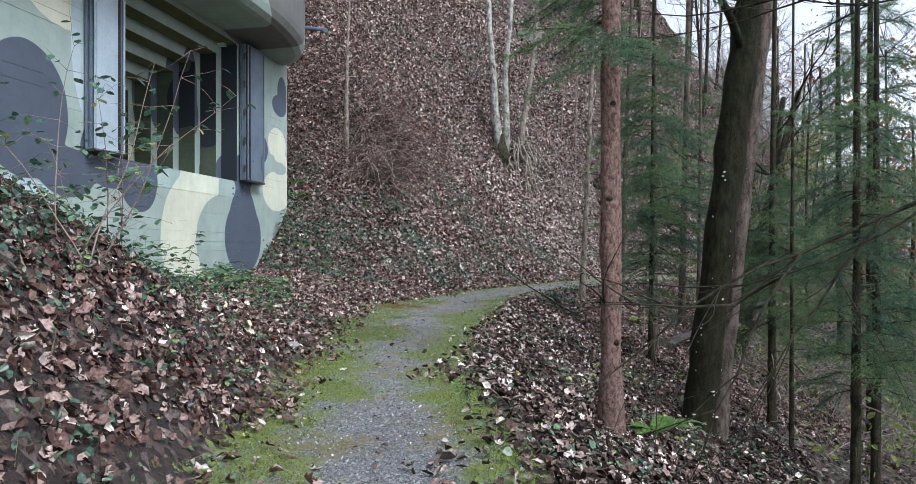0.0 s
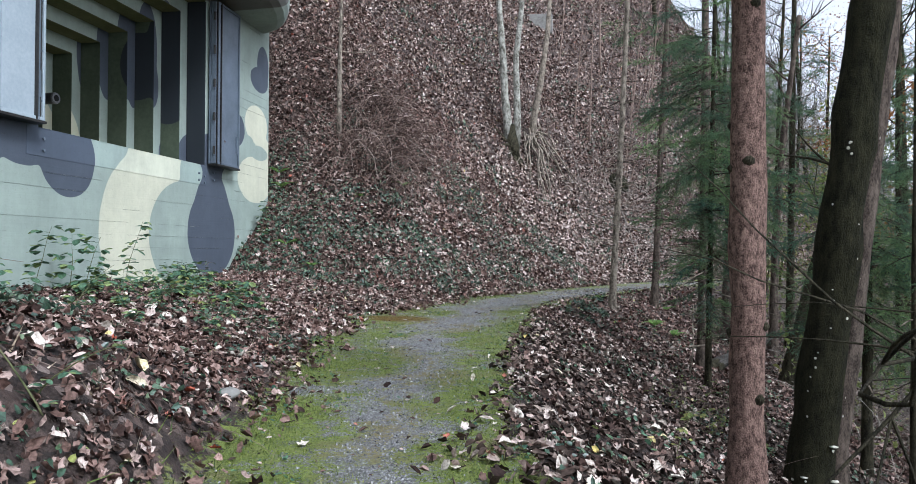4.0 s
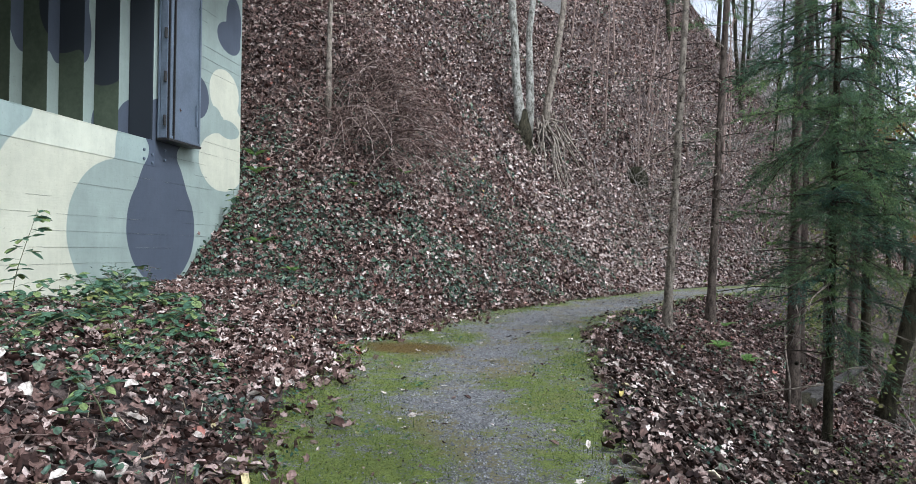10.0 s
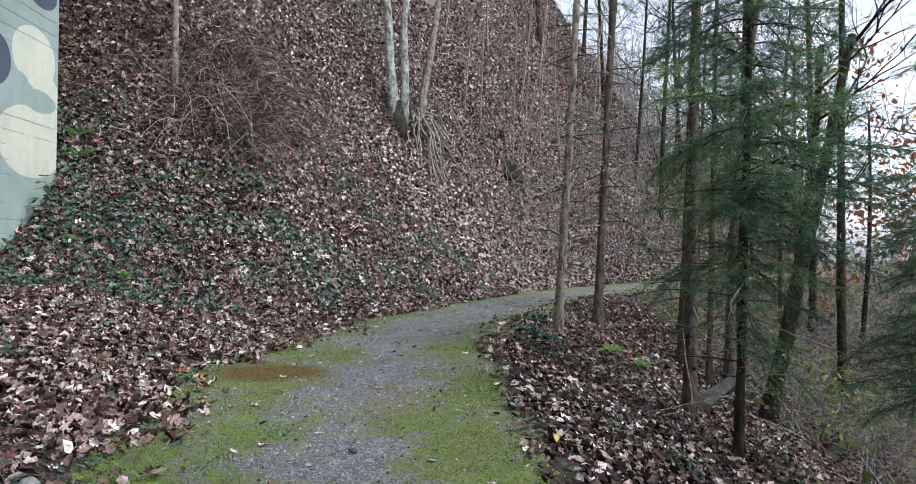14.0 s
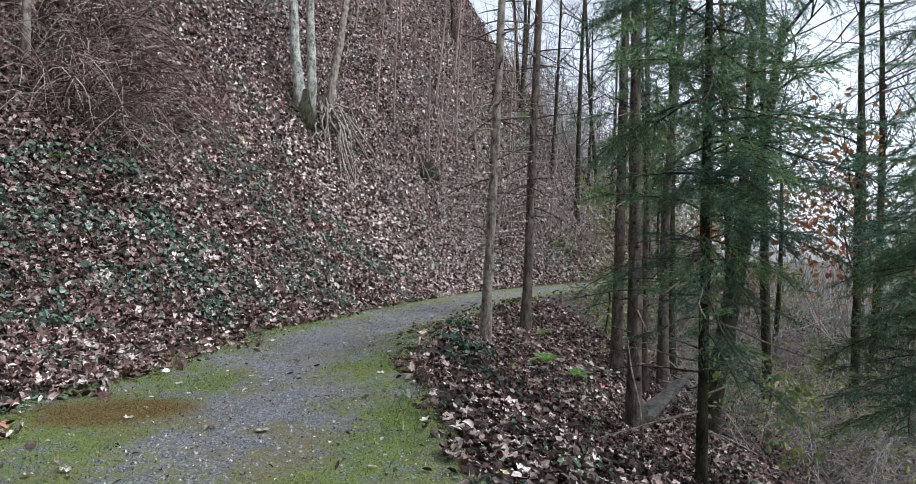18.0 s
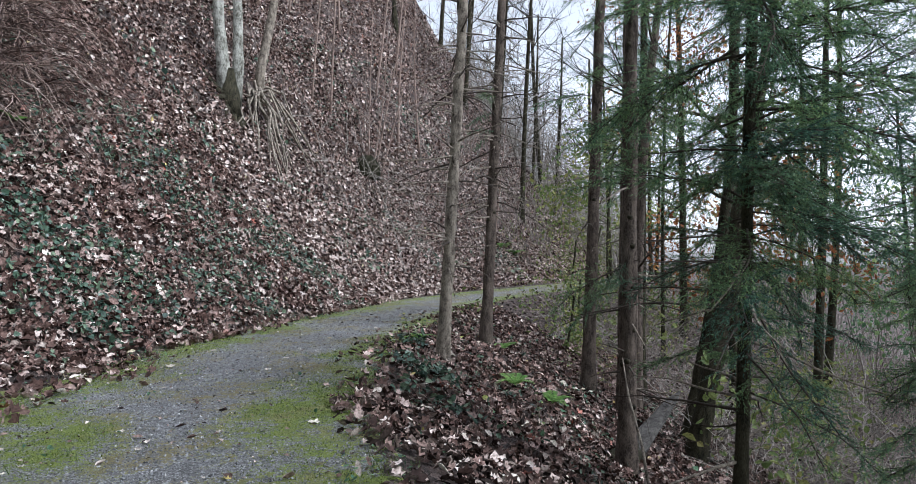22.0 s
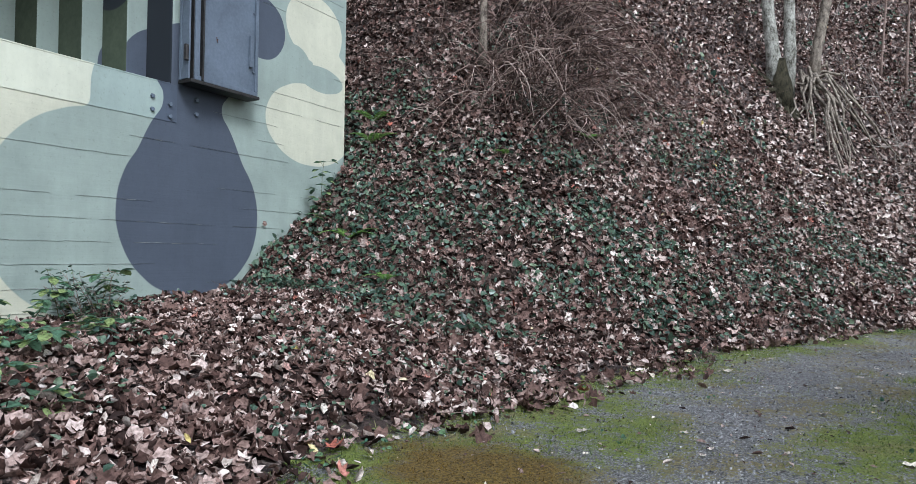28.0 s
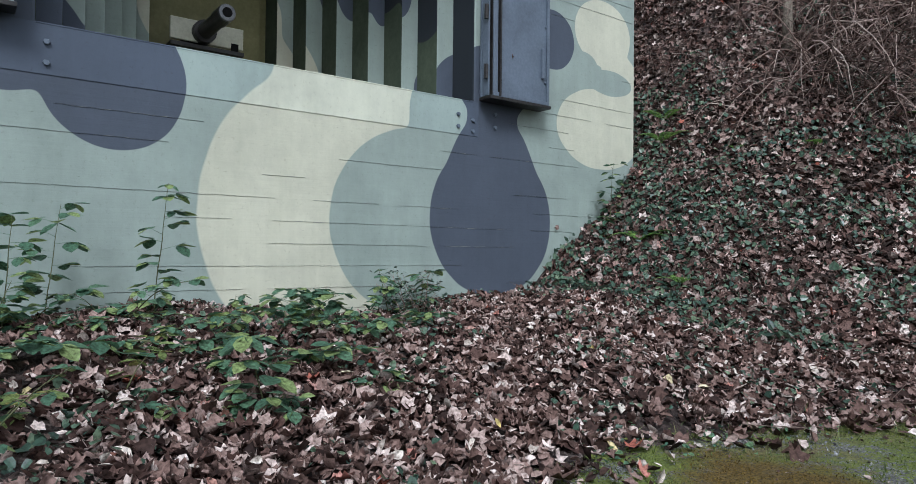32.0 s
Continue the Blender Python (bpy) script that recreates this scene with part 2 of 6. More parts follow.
def mat_camouflage(name, boards=True, tint=(1, 1, 1)):
    m, n, l, b = material(name)
    geo = n.new("ShaderNodeNewGeometry")
    pos = geo.outputs["Position"]
    wob = noise_node(n, l, 1.3, 2, 0.5, pos)
    off = n.new("ShaderNodeVectorMath")
    off.operation = "MULTIPLY_ADD"
    l.new(wob.outputs["Color"], off.inputs[0])
    off.inputs[1].default_value = (0.06, 0.06, 0.06)
    l.new(pos, off.inputs[2])
    p = off.outputs[0]
    col = SAGE
    for tone, shapes in CAMO:
        col = mixc(n, l, blobs(n, l, p, shapes, 0.25), col, tone)
    stain = noise_node(n, l, 1.1, 6, 0.7, pos)
    stained = ramp(n, [(0.3, (0.80, 0.80, 0.78)), (0.62, (1.04, 1.03, 1.0))])
    l.new(stain.outputs[0], stained.inputs[0])
    col = mixc(n, l, 1.0, col, stained.outputs[0], "MULTIPLY")
    grain = noise_node(n, l, 22, 6, 0.7, pos)
    speck = ramp(n, [(0.30, (0.72, 0.70, 0.66)), (0.42, (1, 1, 1))])
    l.new(grain.outputs[0], speck.inputs[0])
    col = mixc(n, l, 0.6, col, speck.outputs[0], "MULTIPLY")
    # flaked chips drawn out along the boards, and paler runs where water comes down
    lie = n.new("ShaderNodeMapping")
    lie.inputs["Scale"].default_value = (1, 1.4, 11)
    l.new(pos, lie.inputs["Vector"])
    chips = ramp(n, [(0.655, (1, 1, 1)), (0.69, (0.5, 0.5, 0.48))])
    l.new(noise_node(n, l, 5.5, 5, 0.75, lie.outputs[0]).outputs[0], chips.inputs[0])
    col = mixc(n, l, 0.8 if boards else 0.2, col, chips.outputs[0], "MULTIPLY")
    hang = n.new("ShaderNodeMapping")
    hang.inputs["Scale"].default_value = (1, 4, 0.5)
    l.new(pos, hang.inputs["Vector"])
    runs = ramp(n, [(0.35, (0.86, 0.87, 0.84)), (0.6, (1.05, 1.05, 1.05))])
    l.new(noise_node(n, l, 1.6, 5, 0.65, hang.outputs[0]).outputs[0], runs.inputs[0])
    col = mixc(n, l, 0.35, col, runs.outputs[0], "MULTIPLY")
    col = mixc(n, l, 1.0, col, tint, "MULTIPLY")
    l.new(col, b.inputs["Base Color"])
    b.inputs["Roughness"].default_value = 0.8
    last = bump(n, l, b, grain.outputs[0], 0.25, 0.004)
    if boards:
        # faint marks of the shuttering boards, drawn out along the wall
        mp = n.new("ShaderNodeMapping")
        mp.inputs["Scale"].default_value = (1, 0.6, 14)
        l.new(pos, mp.inputs["Vector"])
        wood = noise_node(n, l, 2.5, 5, 0.6, mp.outputs[0])
        bump(n, l, b, wood.outputs[0], 0.25, 0.006, last)
    return m


# camouflage colours from the first coat to the last
CAMO = [
    (CREAM, [(-4.9, 1.65, 1.67, 1.67), (-4.95, 3.2, 0.85, 1.3), (-5.6, 4.6, 1.0, 0.9)]),
    (SAGE, [(-4.0, 1.6, 1.16, 1.12), (-3.6, 2.9, 0.55, 0.7)]),
    (CREAM, [(-0.75, 3.1, 0.92, 0.6), (-0.3, 3.7, 0.5, 0.6), (-0.7, 4.55, 0.62, 0.5), (-9.4, 6.4, 1.2, 1.1)]),
    (SAGE, [(-0.55, 3.83, 0.5, 0.19), (-1.1, 3.95, 0.3, 0.25)]),
    (PALE, [(-10.4, 1.9, 0.9, 0.7), (-8.5, 5.4, 0.75, 1.9)]),
    (SLATE, [(-2.81, 1.68, 1.02, 1.0), (-2.83, 2.3, 0.7, 0.75), (-2.85, 2.98, 0.42, 0.8), (-2.85, 3.45, 0.62, 0.5)]),
    (SLATE, [(-7.3, 2.8, 0.62, 0.66), (-8.2, 3.25, 0.8, 0.7), (-9.3, 2.75, 0.7, 0.45), (-10.25, 3.7, 0.95, 1.15)]),
    (SLATE, [(-1.75, 4.25, 0.42, 0.42), (-0.55, 5.75, 0.5, 0.32), (-0.35, 6.15, 0.33, 0.55)]),
    (SLATE, [(-3.92, 5.6, 0.36, 1.05), (-3.7, 4.9, 0.2, 0.5)]),
    ((0.13, 0.125, 0.115), [(-3.0, 8.3, 2.0, 1.4), (-9.0, 8.6, 2.2, 0.9)]),
]
MAT_CONCRETE = mat_camouflage("camouflage_paint_on_concrete")
MAT_PAINT = mat_camouflage("camouflage_paint_on_steel", boards=False, tint=(1.1, 1.13, 1.16))
MAT_STEEL = mat_grain("slate_painted_steel", (0.078, 0.098, 0.122), (0.13, 0.16, 0.20), 3, 0.5, 0.1, 0.003)
MAT_PALE_STEEL = mat_grain("pale_painted_steel", (0.27, 0.32, 0.35), (0.36, 0.41, 0.44), 2, 0.55, 0.1, 0.003)
MAT_SEAM = mat_grain("weathered_board_seam", (0.15, 0.155, 0.15), (0.32, 0.33, 0.31), 9, 0.9, 0.4, 0.004)
MAT_SLAB = mat_grain("weathered_concrete", (0.16, 0.153, 0.14), (0.32, 0.31, 0.285), 2, 0.9, 0.5, 0.02)
MAT_FUNGUS = mat_grain("pale_fungus", (0.45, 0.42, 0.34), (0.7, 0.67, 0.58), 20, 0.8, 0.2, 0.004)
MAT_RIM = mat_grain("worn_steel_rim", (0.08, 0.08, 0.08), (0.2, 0.2, 0.2), 20, 0.4, 0.1, 0.002, metal=0.8)
MAT_REVEAL = mat_grain("dark_green_reveal", (0.042, 0.054, 0.037), (0.075, 0.092, 0.062), 1.5, 0.8, 0.15, 0.004)
MAT_SOFFIT = mat_grain("olive_soffit", (0.075, 0.075, 0.034), (0.125, 0.122, 0.06), 1.5, 0.8, 0.15, 0.004)


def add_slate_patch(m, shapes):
    """A slate camouflage patch over a plain tone."""
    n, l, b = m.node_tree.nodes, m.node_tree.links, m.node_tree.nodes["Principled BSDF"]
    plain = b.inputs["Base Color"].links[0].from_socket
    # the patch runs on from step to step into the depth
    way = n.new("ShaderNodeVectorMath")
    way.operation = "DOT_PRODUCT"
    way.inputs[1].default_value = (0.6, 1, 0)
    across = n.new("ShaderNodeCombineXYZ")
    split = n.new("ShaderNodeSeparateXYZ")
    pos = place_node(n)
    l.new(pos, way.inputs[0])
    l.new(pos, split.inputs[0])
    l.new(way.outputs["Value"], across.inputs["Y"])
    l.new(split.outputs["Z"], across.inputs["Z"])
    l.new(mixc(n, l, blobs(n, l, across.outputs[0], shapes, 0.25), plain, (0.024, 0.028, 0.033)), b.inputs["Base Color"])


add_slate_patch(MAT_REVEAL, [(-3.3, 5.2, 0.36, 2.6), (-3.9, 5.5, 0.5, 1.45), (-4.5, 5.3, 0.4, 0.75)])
MAT_GUN = mat_grain("gun_steel", (0.02, 0.02, 0.02), (0.06, 0.055, 0.05), 12, 0.45, 0.1, 0.002, metal=0.6)
MAT_BLACK = mat_grain("black_recess_shade", (0.004, 0.004, 0.004), (0.01, 0.01, 0.01), 5, 0.9)
MAT_OLIVE = mat_grain("olive_painted_steel", (0.14, 0.13, 0.05), (0.22, 0.205, 0.09), 2, 0.7, 0.1, 0.003)
MAT_BARK = mat_grain("spruce_bark", (0.05, 0.03, 0.025), (0.27, 0.175, 0.14), 26, 0.95, 1.0, 0.03, (1, 1, 0.6), fine=5, sharp=0.1)
MAT_BARK_BROWN = mat_grain("dark_spruce_bark", (0.028, 0.021, 0.017), (0.155, 0.122, 0.098), 12, 0.95, 1.0, 0.03, (1, 1, 0.4), sharp=0.1)
MAT_LOG = mat_grain("rotting_wood", (0.016, 0.014, 0.012), (0.12, 0.11, 0.10), 6, 0.95, 0.9, 0.03, (1, 1, 2.5))
MAT_STRIPE = mat_grain("cream_painted_steel", (0.42, 0.41, 0.31), (0.58, 0.57, 0.45), 4, 0.7, 0.1, 0.003)
MAT_DRY = mat_leaves("dry_stems", [(0.0, (0.05, 0.033, 0.027)), (0.5, (0.17, 0.115, 0.095)), (0.82, (0.34, 0.255, 0.215)), (1.0, (0.56, 0.46, 0.40))], 0.85, 0.1)
MAT_PALE_STEM = mat_leaves("pale_stems", [(0.0, (0.14, 0.12, 0.10)), (0.6, (0.34, 0.305, 0.265)), (1.0, (0.56, 0.52, 0.47))], 0.85)
MAT_BARK_GREY = mat_grain("grey_bark", (0.06, 0.048, 0.038), (0.34, 0.29, 0.23), 11, 0.95, 1.0, 0.02, (1, 1, 0.5), sharp=0.1)
MAT_BARK_DARK = mat_grain("dark_mossy_bark", (0.010, 0.009, 0.006), (0.062, 0.055, 0.034), 11, 0.95, 1.0, 0.05, (1, 1, 0.4), sharp=0.1)
MAT_BARK_PALE = mat_grain("pale_smooth_bark", (0.06, 0.056, 0.042), (0.42, 0.41, 0.355), 7, 0.9, 0.5, 0.01, (1, 1, 0.6), fine=5, sharp=0.1)
MAT_BARK_MOSS = mat_grain("mossy_beech_bark", (0.006, 0.006, 0.0035), (0.036, 0.034, 0.018), 11, 0.95, 1.0, 0.05, (1, 1, 0.4), sharp=0.12)
MAT_TWIG = mat_grain("dry_twig", (0.13, 0.09, 0.075), (0.36, 0.27, 0.225), 6, 0.9, 0.2)
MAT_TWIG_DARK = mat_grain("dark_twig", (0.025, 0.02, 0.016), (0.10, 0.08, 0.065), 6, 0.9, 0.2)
MAT_STEM = mat_grain("green_stem", (0.05, 0.07, 0.02), (0.14, 0.13, 0.06), 12, 0.7, 0.2)
MAT_NEEDLE = mat_leaves("spruce_needles", [(0.0, (0.06, 0.125, 0.085)), (0.5, (0.13, 0.23, 0.14)), (0.85, (0.20, 0.32, 0.17)), (1.0, (0.28, 0.39, 0.19))], 0.55, 0.3, 0.5)


def tone_by_object(m, a, b):
    """Tints a material by chance from object to object."""
    n, l, p = m.node_tree.nodes, m.node_tree.links, m.node_tree.nodes["Principled BSDF"]
    plain = p.inputs["Base Color"].links[0].from_socket
    info = n.new("ShaderNodeObjectInfo")
    r = ramp(n, [(0.0, a), (1.0, b)])
    l.new(info.outputs["Random"], r.inputs[0])
    toned = mixc(n, l, 1.0, plain, r.outputs[0], "MULTIPLY")
    for link in list(plain.links):
        if link.to_node != toned.node:
            l.new(toned, link.to_socket)


tone_by_object(MAT_NEEDLE, (0.52, 0.64, 0.78), (1.5, 1.38, 0.98))
MAT_LITTER = mat_leaves("fallen_leaves", [(0.0, (0.022, 0.013, 0.011)), (0.28, (0.07, 0.042, 0.034)), (0.52, (0.17, 0.108, 0.088)), (0.70, (0.33, 0.235, 0.20)),
                                           (0.86, (0.54, 0.43, 0.38)), (0.98, (0.78, 0.69, 0.63)), (1.0, (0.30, 0.11, 0.07))], 0.75, 0.15)
MAT_LITTER_RED = mat_leaves("reddish_fallen_leaves", [(0.0, (0.028, 0.016, 0.013)), (0.22, (0.072, 0.040, 0.032)), (0.48, (0.15, 0.092, 0.075)), (0.72, (0.26, 0.172, 0.145)),
                                                       (0.91, (0.43, 0.325, 0.285)), (0.985, (0.68, 0.57, 0.51)), (1.0, (0.34, 0.08, 0.045))], 0.75, 0.15)
MAT_LITTER_DULL = mat_leaves("damp_decaying_leaves", [(0.0, (0.016, 0.012, 0.010)), (0.4, (0.06, 0.042, 0.034)), (0.7, (0.15, 0.11, 0.092)), (0.92, (0.30, 0.235, 0.20)), (1.0, (0.52, 0.44, 0.38))], 0.8, 0.12)
MAT_LITTER_PALE = mat_leaves("pale_lit_leaves", [(0.0, (0.30, 0.215, 0.18)), (0.5, (0.52, 0.42, 0.37)), (1.0, (0.82, 0.73, 0.66))], 0.75, 0.15)
MAT_PALE_LEAF = mat_leaves("pale_fallen_leaves", [(0.0, (0.40, 0.34, 0.29)), (0.75, (0.68, 0.61, 0.53)), (0.9, (0.72, 0.66, 0.56)), (1.0, (0.58, 0.47, 0.16))], 0.7, 0.15)
MAT_IVY = mat_leaves("ivy_leaves", [(0.0, (0.028, 0.058, 0.042)), (0.5, (0.068, 0.122, 0.080)), (0.85, (0.12, 0.182, 0.115)), (1.0, (0.20, 0.262, 0.155))], 0.35, 0.5, 0.2)
MAT_HERB = mat_leaves("bramble_leaves", [(0.0, (0.05, 0.115, 0.075)), (0.5, (0.105, 0.20, 0.12)), (0.93, (0.18, 0.30, 0.14)), (1.0, (0.4, 0.4, 0.1))], 0.5, 0.35, 0.3)
MAT_FERN = mat_leaves("fern_fronds", [(0.0, (0.09, 0.2, 0.04)), (1.0, (0.22, 0.36, 0.09))], 0.5, 0.3, 0.4)
MAT_GRASS = mat_leaves("grass_blades", [(0.0, (0.07, 0.11, 0.03)), (0.7, (0.16, 0.22, 0.06)), (1.0, (0.34, 0.31, 0.15))], 0.6)
MAT_MOSS_TUFT = mat_leaves("moss_tufts", [(0.0, (0.06, 0.08, 0.016)), (0.45, (0.15, 0.195, 0.036)), (0.8, (0.24, 0.29, 0.058)), (1.0, (0.36, 0.375, 0.11))], 0.9, 0.1, 0.2)
MAT_STRAW = mat_leaves("pale_dry_grass", [(0.0, (0.16, 0.12, 0.08)), (0.6, (0.36, 0.29, 0.21)), (1.0, (0.58, 0.50, 0.39))], 0.8, 0.1)
MAT_RUST_TUFT = mat_leaves("rusty_moss_tufts", [(0.0, (0.06, 0.042, 0.01)), (0.6, (0.18, 0.12, 0.022)), (1.0, (0.29, 0.20, 0.05))], 0.9, 0.1, 0.2)
MAT_AUTUMN = mat_leaves("autumn_crown_leaves", [(0.0, (0.20, 0.075, 0.03)), (0.6, (0.34, 0.13, 0.05)), (1.0, (0.42, 0.24, 0.08))], 0.7, 0.3, 0.4)
MAT_LIGHT_LEAF = mat_leaves("light_green_leaves", [(0.0, (0.12, 0.17, 0.05)), (0.6, (0.22, 0.28, 0.09)), (1.0, (0.36, 0.34, 0.12))], 0.6, 0.3, 0.4)
MAT_STONE = mat_leaves("gravel_stones", [(0.0, (0.07, 0.07, 0.072)), (0.4, (0.25, 0.25, 0.255)), (0.88, (0.38, 0.38, 0.385)), (1.0, (0.55, 0.54, 0.53))], 0.85)


def mat_ground():
    m, n, l, b = material("forest_soil_moss_and_gravel")
    pos = place_node(n)

    def layer(key):
        att = n.new("ShaderNodeAttribute")
        att.attribute_name = key
        return att.outputs["Fac"]

    way_at, moss_at, rust_at = layer("way"), layer("moss"), layer("rust")
    big = noise_node(n, l, 1.2, 6, 0.65, pos)
    mid = noise_node(n, l, 7, 6, 0.7, pos)
    fine = noise_node(n, l, 55, 5, 0.7, pos)
    grain = noise_node(n, l, 170, 3, 0.6, pos)
    grains = []
    for scale in (46, 105):
        v = n.new("ShaderNodeTexVoronoi")
        v.inputs["Scale"].default_value = scale
        l.new(pos, v.inputs["Vector"])
        grains.append(v)
    # leaf mould: old leaves pressed into dark soil
    old = n.new("ShaderNodeTexVoronoi")
    old.inputs["Scale"].default_value = 13
    l.new(pos, old.inputs["Vector"])
    mould = ramp(n, [(0.15, (0.012, 0.008, 0.007)), (0.45, (0.055, 0.034, 0.028)), (0.72, (0.16, 0.108, 0.09)), (0.95, (0.40, 0.31, 0.27))])
    l.new(old.outputs["Color"], mould.inputs[0])
    earth = ramp(n, [(0.3, (0.018, 0.013, 0.011)), (0.55, (0.05, 0.035, 0.028)), (0.75, (0.13, 0.095, 0.078))])
    l.new(fine.outputs[0], earth.inputs[0])
    bare = ramp(n, [(0.42, (0.25, 0.25, 0.25)), (0.58, (0.85, 0.85, 0.85))])
    l.new(mid.outputs[0], bare.inputs[0])
    soil = n.new("ShaderNodeMix")
    soil.data_type = "RGBA"
    l.new(bare.outputs[0], soil.inputs[0])
    l.new(earth.outputs[0], soil.inputs[6])
    l.new(mould.outputs[0], soil.inputs[7])
    # stones of two sizes, darker in the gaps between them
    coarse = ramp(n, [(0.0, (0.10, 0.10, 0.103)), (0.5, (0.33, 0.33, 0.335)), (0.85, (0.56, 0.56, 0.565)), (1.0, (0.78, 0.78, 0.77))])
    l.new(grains[0].outputs["Color"], coarse.inputs[0])
    small = ramp(n, [(0.0, (0.07, 0.069, 0.068)), (0.6, (0.31, 0.31, 0.31)), (1.0, (0.70, 0.70, 0.69))])
    l.new(grains[1].outputs["Color"], small.inputs[0])
    gap = ramp(n, [(0.38, (1.15, 1.15, 1.15)), (0.68, (0.35, 0.33, 0.31))])
    l.new(grains[1].outputs["Distance"], gap.inputs[0])
    pick = ramp(n, [(0.46, (0, 0, 0)), (0.54, (1, 1, 1))])
    l.new(mid.outputs[0], pick.inputs[0])
    stone = mixc(n, l, 0.75, mixc(n, l, pick.outputs[0], small.outputs[0], coarse.outputs[0]), gap.outputs[0], "MULTIPLY")
    grit = mixc(n, l, calc(n, l, "MULTIPLY", big.outputs[0], 0.5), stone, earth.outputs[0])
    moss = ramp(n, [(0.36, (0.05, 0.064, 0.014)), (0.46, (0.12, 0.16, 0.028)), (0.54, (0.205, 0.255, 0.05)), (0.64, (0.31, 0.355, 0.09))])
    l.new(calc(n, l, "ADD", calc(n, l, "MULTIPLY", grain.outputs[0], 0.4), calc(n, l, "ADD", calc(n, l, "MULTIPLY", fine.outputs[0], 0.35), calc(n, l, "MULTIPLY", mid.outputs[0], 0.25))), moss.inputs[0])
    # moss gone brown and thin in places
    tired = ramp(n, [(0.35, (0.085, 0.07, 0.032)), (0.6, (0.29, 0.25, 0.12))])
    l.new(fine.outputs[0], tired.inputs[0])
    where = ramp(n, [(0.50, (0, 0, 0)), (0.64, (1, 1, 1))])
    l.new(calc(n, l, "SUBTRACT", calc(n, l, "ADD", calc(n, l, "MULTIPLY", big.outputs[0], 0.6), calc(n, l, "MULTIPLY", mid.outputs[0], 0.3)), calc(n, l, "MULTIPLY", moss_at, 0.28)), where.inputs[0])
    cover = mixc(n, l, where.outputs[0], moss.outputs[0], tired.outputs[0])
    edge = ramp(n, [(0.32, (0, 0, 0)), (0.60, (1, 1, 1))])
    uneven = calc(n, l, "SUBTRACT", calc(n, l, "ADD", mid.outputs[0], calc(n, l, "ADD", big.outputs[0], fine.outputs[0])), 1.5)
    l.new(calc(n, l, "ADD", calc(n, l, "ADD", moss_at, 0.80), calc(n, l, "MULTIPLY", uneven, 3.4)), edge.inputs[0])
    way = mixc(n, l, edge.outputs[0], grit, cover)
    worn = ramp(n, [(0.36, (0.045, 0.03, 0.008)), (0.48, (0.135, 0.088, 0.016)), (0.62, (0.25, 0.16, 0.034))])
    l.new(fine.outputs[0], worn.inputs[0])
    patch = calc(n, l, "MULTIPLY", rust_at, calc(n, l, "ADD", mid.outputs[0], 0.55))
    way = mixc(n, l, patch, way, worn.outputs[0])
    sel = ramp(n, [(0.46, (0, 0, 0)), (0.54, (1, 1, 1))])
    l.new(calc(n, l, "ADD", way_at, calc(n, l, "MULTIPLY", calc(n, l, "SUBTRACT", mid.outputs[0], 0.5), 1.9)), sel.inputs[0])
    l.new(mixc(n, l, sel.outputs[0], soil.outputs[2], way), b.inputs["Base Color"])
    b.inputs["Roughness"].default_value = 0.95
    last = bump(n, l, b, grain.outputs[0], 0.8, 0.012)
    last = bump(n, l, b, fine.outputs[0], 0.9, 0.03, last)
    last = bump(n, l, b, mid.outputs[0], 0.7, 0.06, last)
    last = bump(n, l, b, grains[0].outputs["Distance"], 0.5, 0.012, last)
    bump(n, l, b, grains[1].outputs["Distance"], 0.4, 0.006, last)
    return m


MAT_GROUND = mat_ground()

# ---- the lie of the land ----
WAY = np.array([(9.6, -26, 1.0), (9.0, -21, 1.0), (7.5, -15.3, 1.0), (6.7, -12.2, 0.95), (6.1, -8.7, 1.3), (5.75, -5.2, 1.7), (6.2, -2.0, 1.5),
                (7.2, 1.2, 1.4), (9.1, 5.2, 1.35), (11.2, 9.3, 1.3), (14.5, 13.6, 1.3), (20, 19.3, 1.3), (26, 25.5, 1.3), (34, 34, 1.3), (39, 48, 1.3), (39, 80, 1.3)])
FOOT = np.array([(-40, -2.6), (-6, -2.4), (0, -2.15), (2.0, -1.75), (3.7, -0.9), (5.2, 0.6), (6.7, 3.4), (8.6, 7.5), (10.6, 11.3), (14, 15.8), (19.5, 21.8), (26, 28.8), (32, 37), (35, 48), (34, 80)])


def along(line, x, y):
    """Distance to a line (positive to its left), and the values carried along it at the nearest place."""
    best = np.full(x.shape, 1e9)
    side = np.ones(x.shape)
    carried = np.zeros(x.shape)
    where = np.zeros(x.shape)
    for i in range(len(line) - 1):
        a, b = line[i], line[i + 1]
        d = b[:2] - a[:2]
        length = np.hypot(*d)
        raw = ((x - a[0]) * d[0] + (y - a[1]) * d[1]) / length ** 2
        t = np.clip(raw, 0, 1)
        dx, dy = x - a[0] - t * d[0], y - a[1] - t * d[1]
        dist = np.hypot(dx, dy)
        hit = dist < best
        best = np.where(hit, dist, best)
        side = np.where(hit, np.where(d[0] * dy - d[1] * dx >= 0, 1.0, -1.0), side)
        if len(a) > 2:
            carried = np.where(hit, a[2] + t * (b[2] - a[2]), carried)
        where = np.where(hit, a[1] + t * d[1], where)
    return best * side, carried, where


def ease(x, a, b):
    t = np.clip((x - a) / (b - a), 0, 1)
    return t * t * (3 - 2 * t)


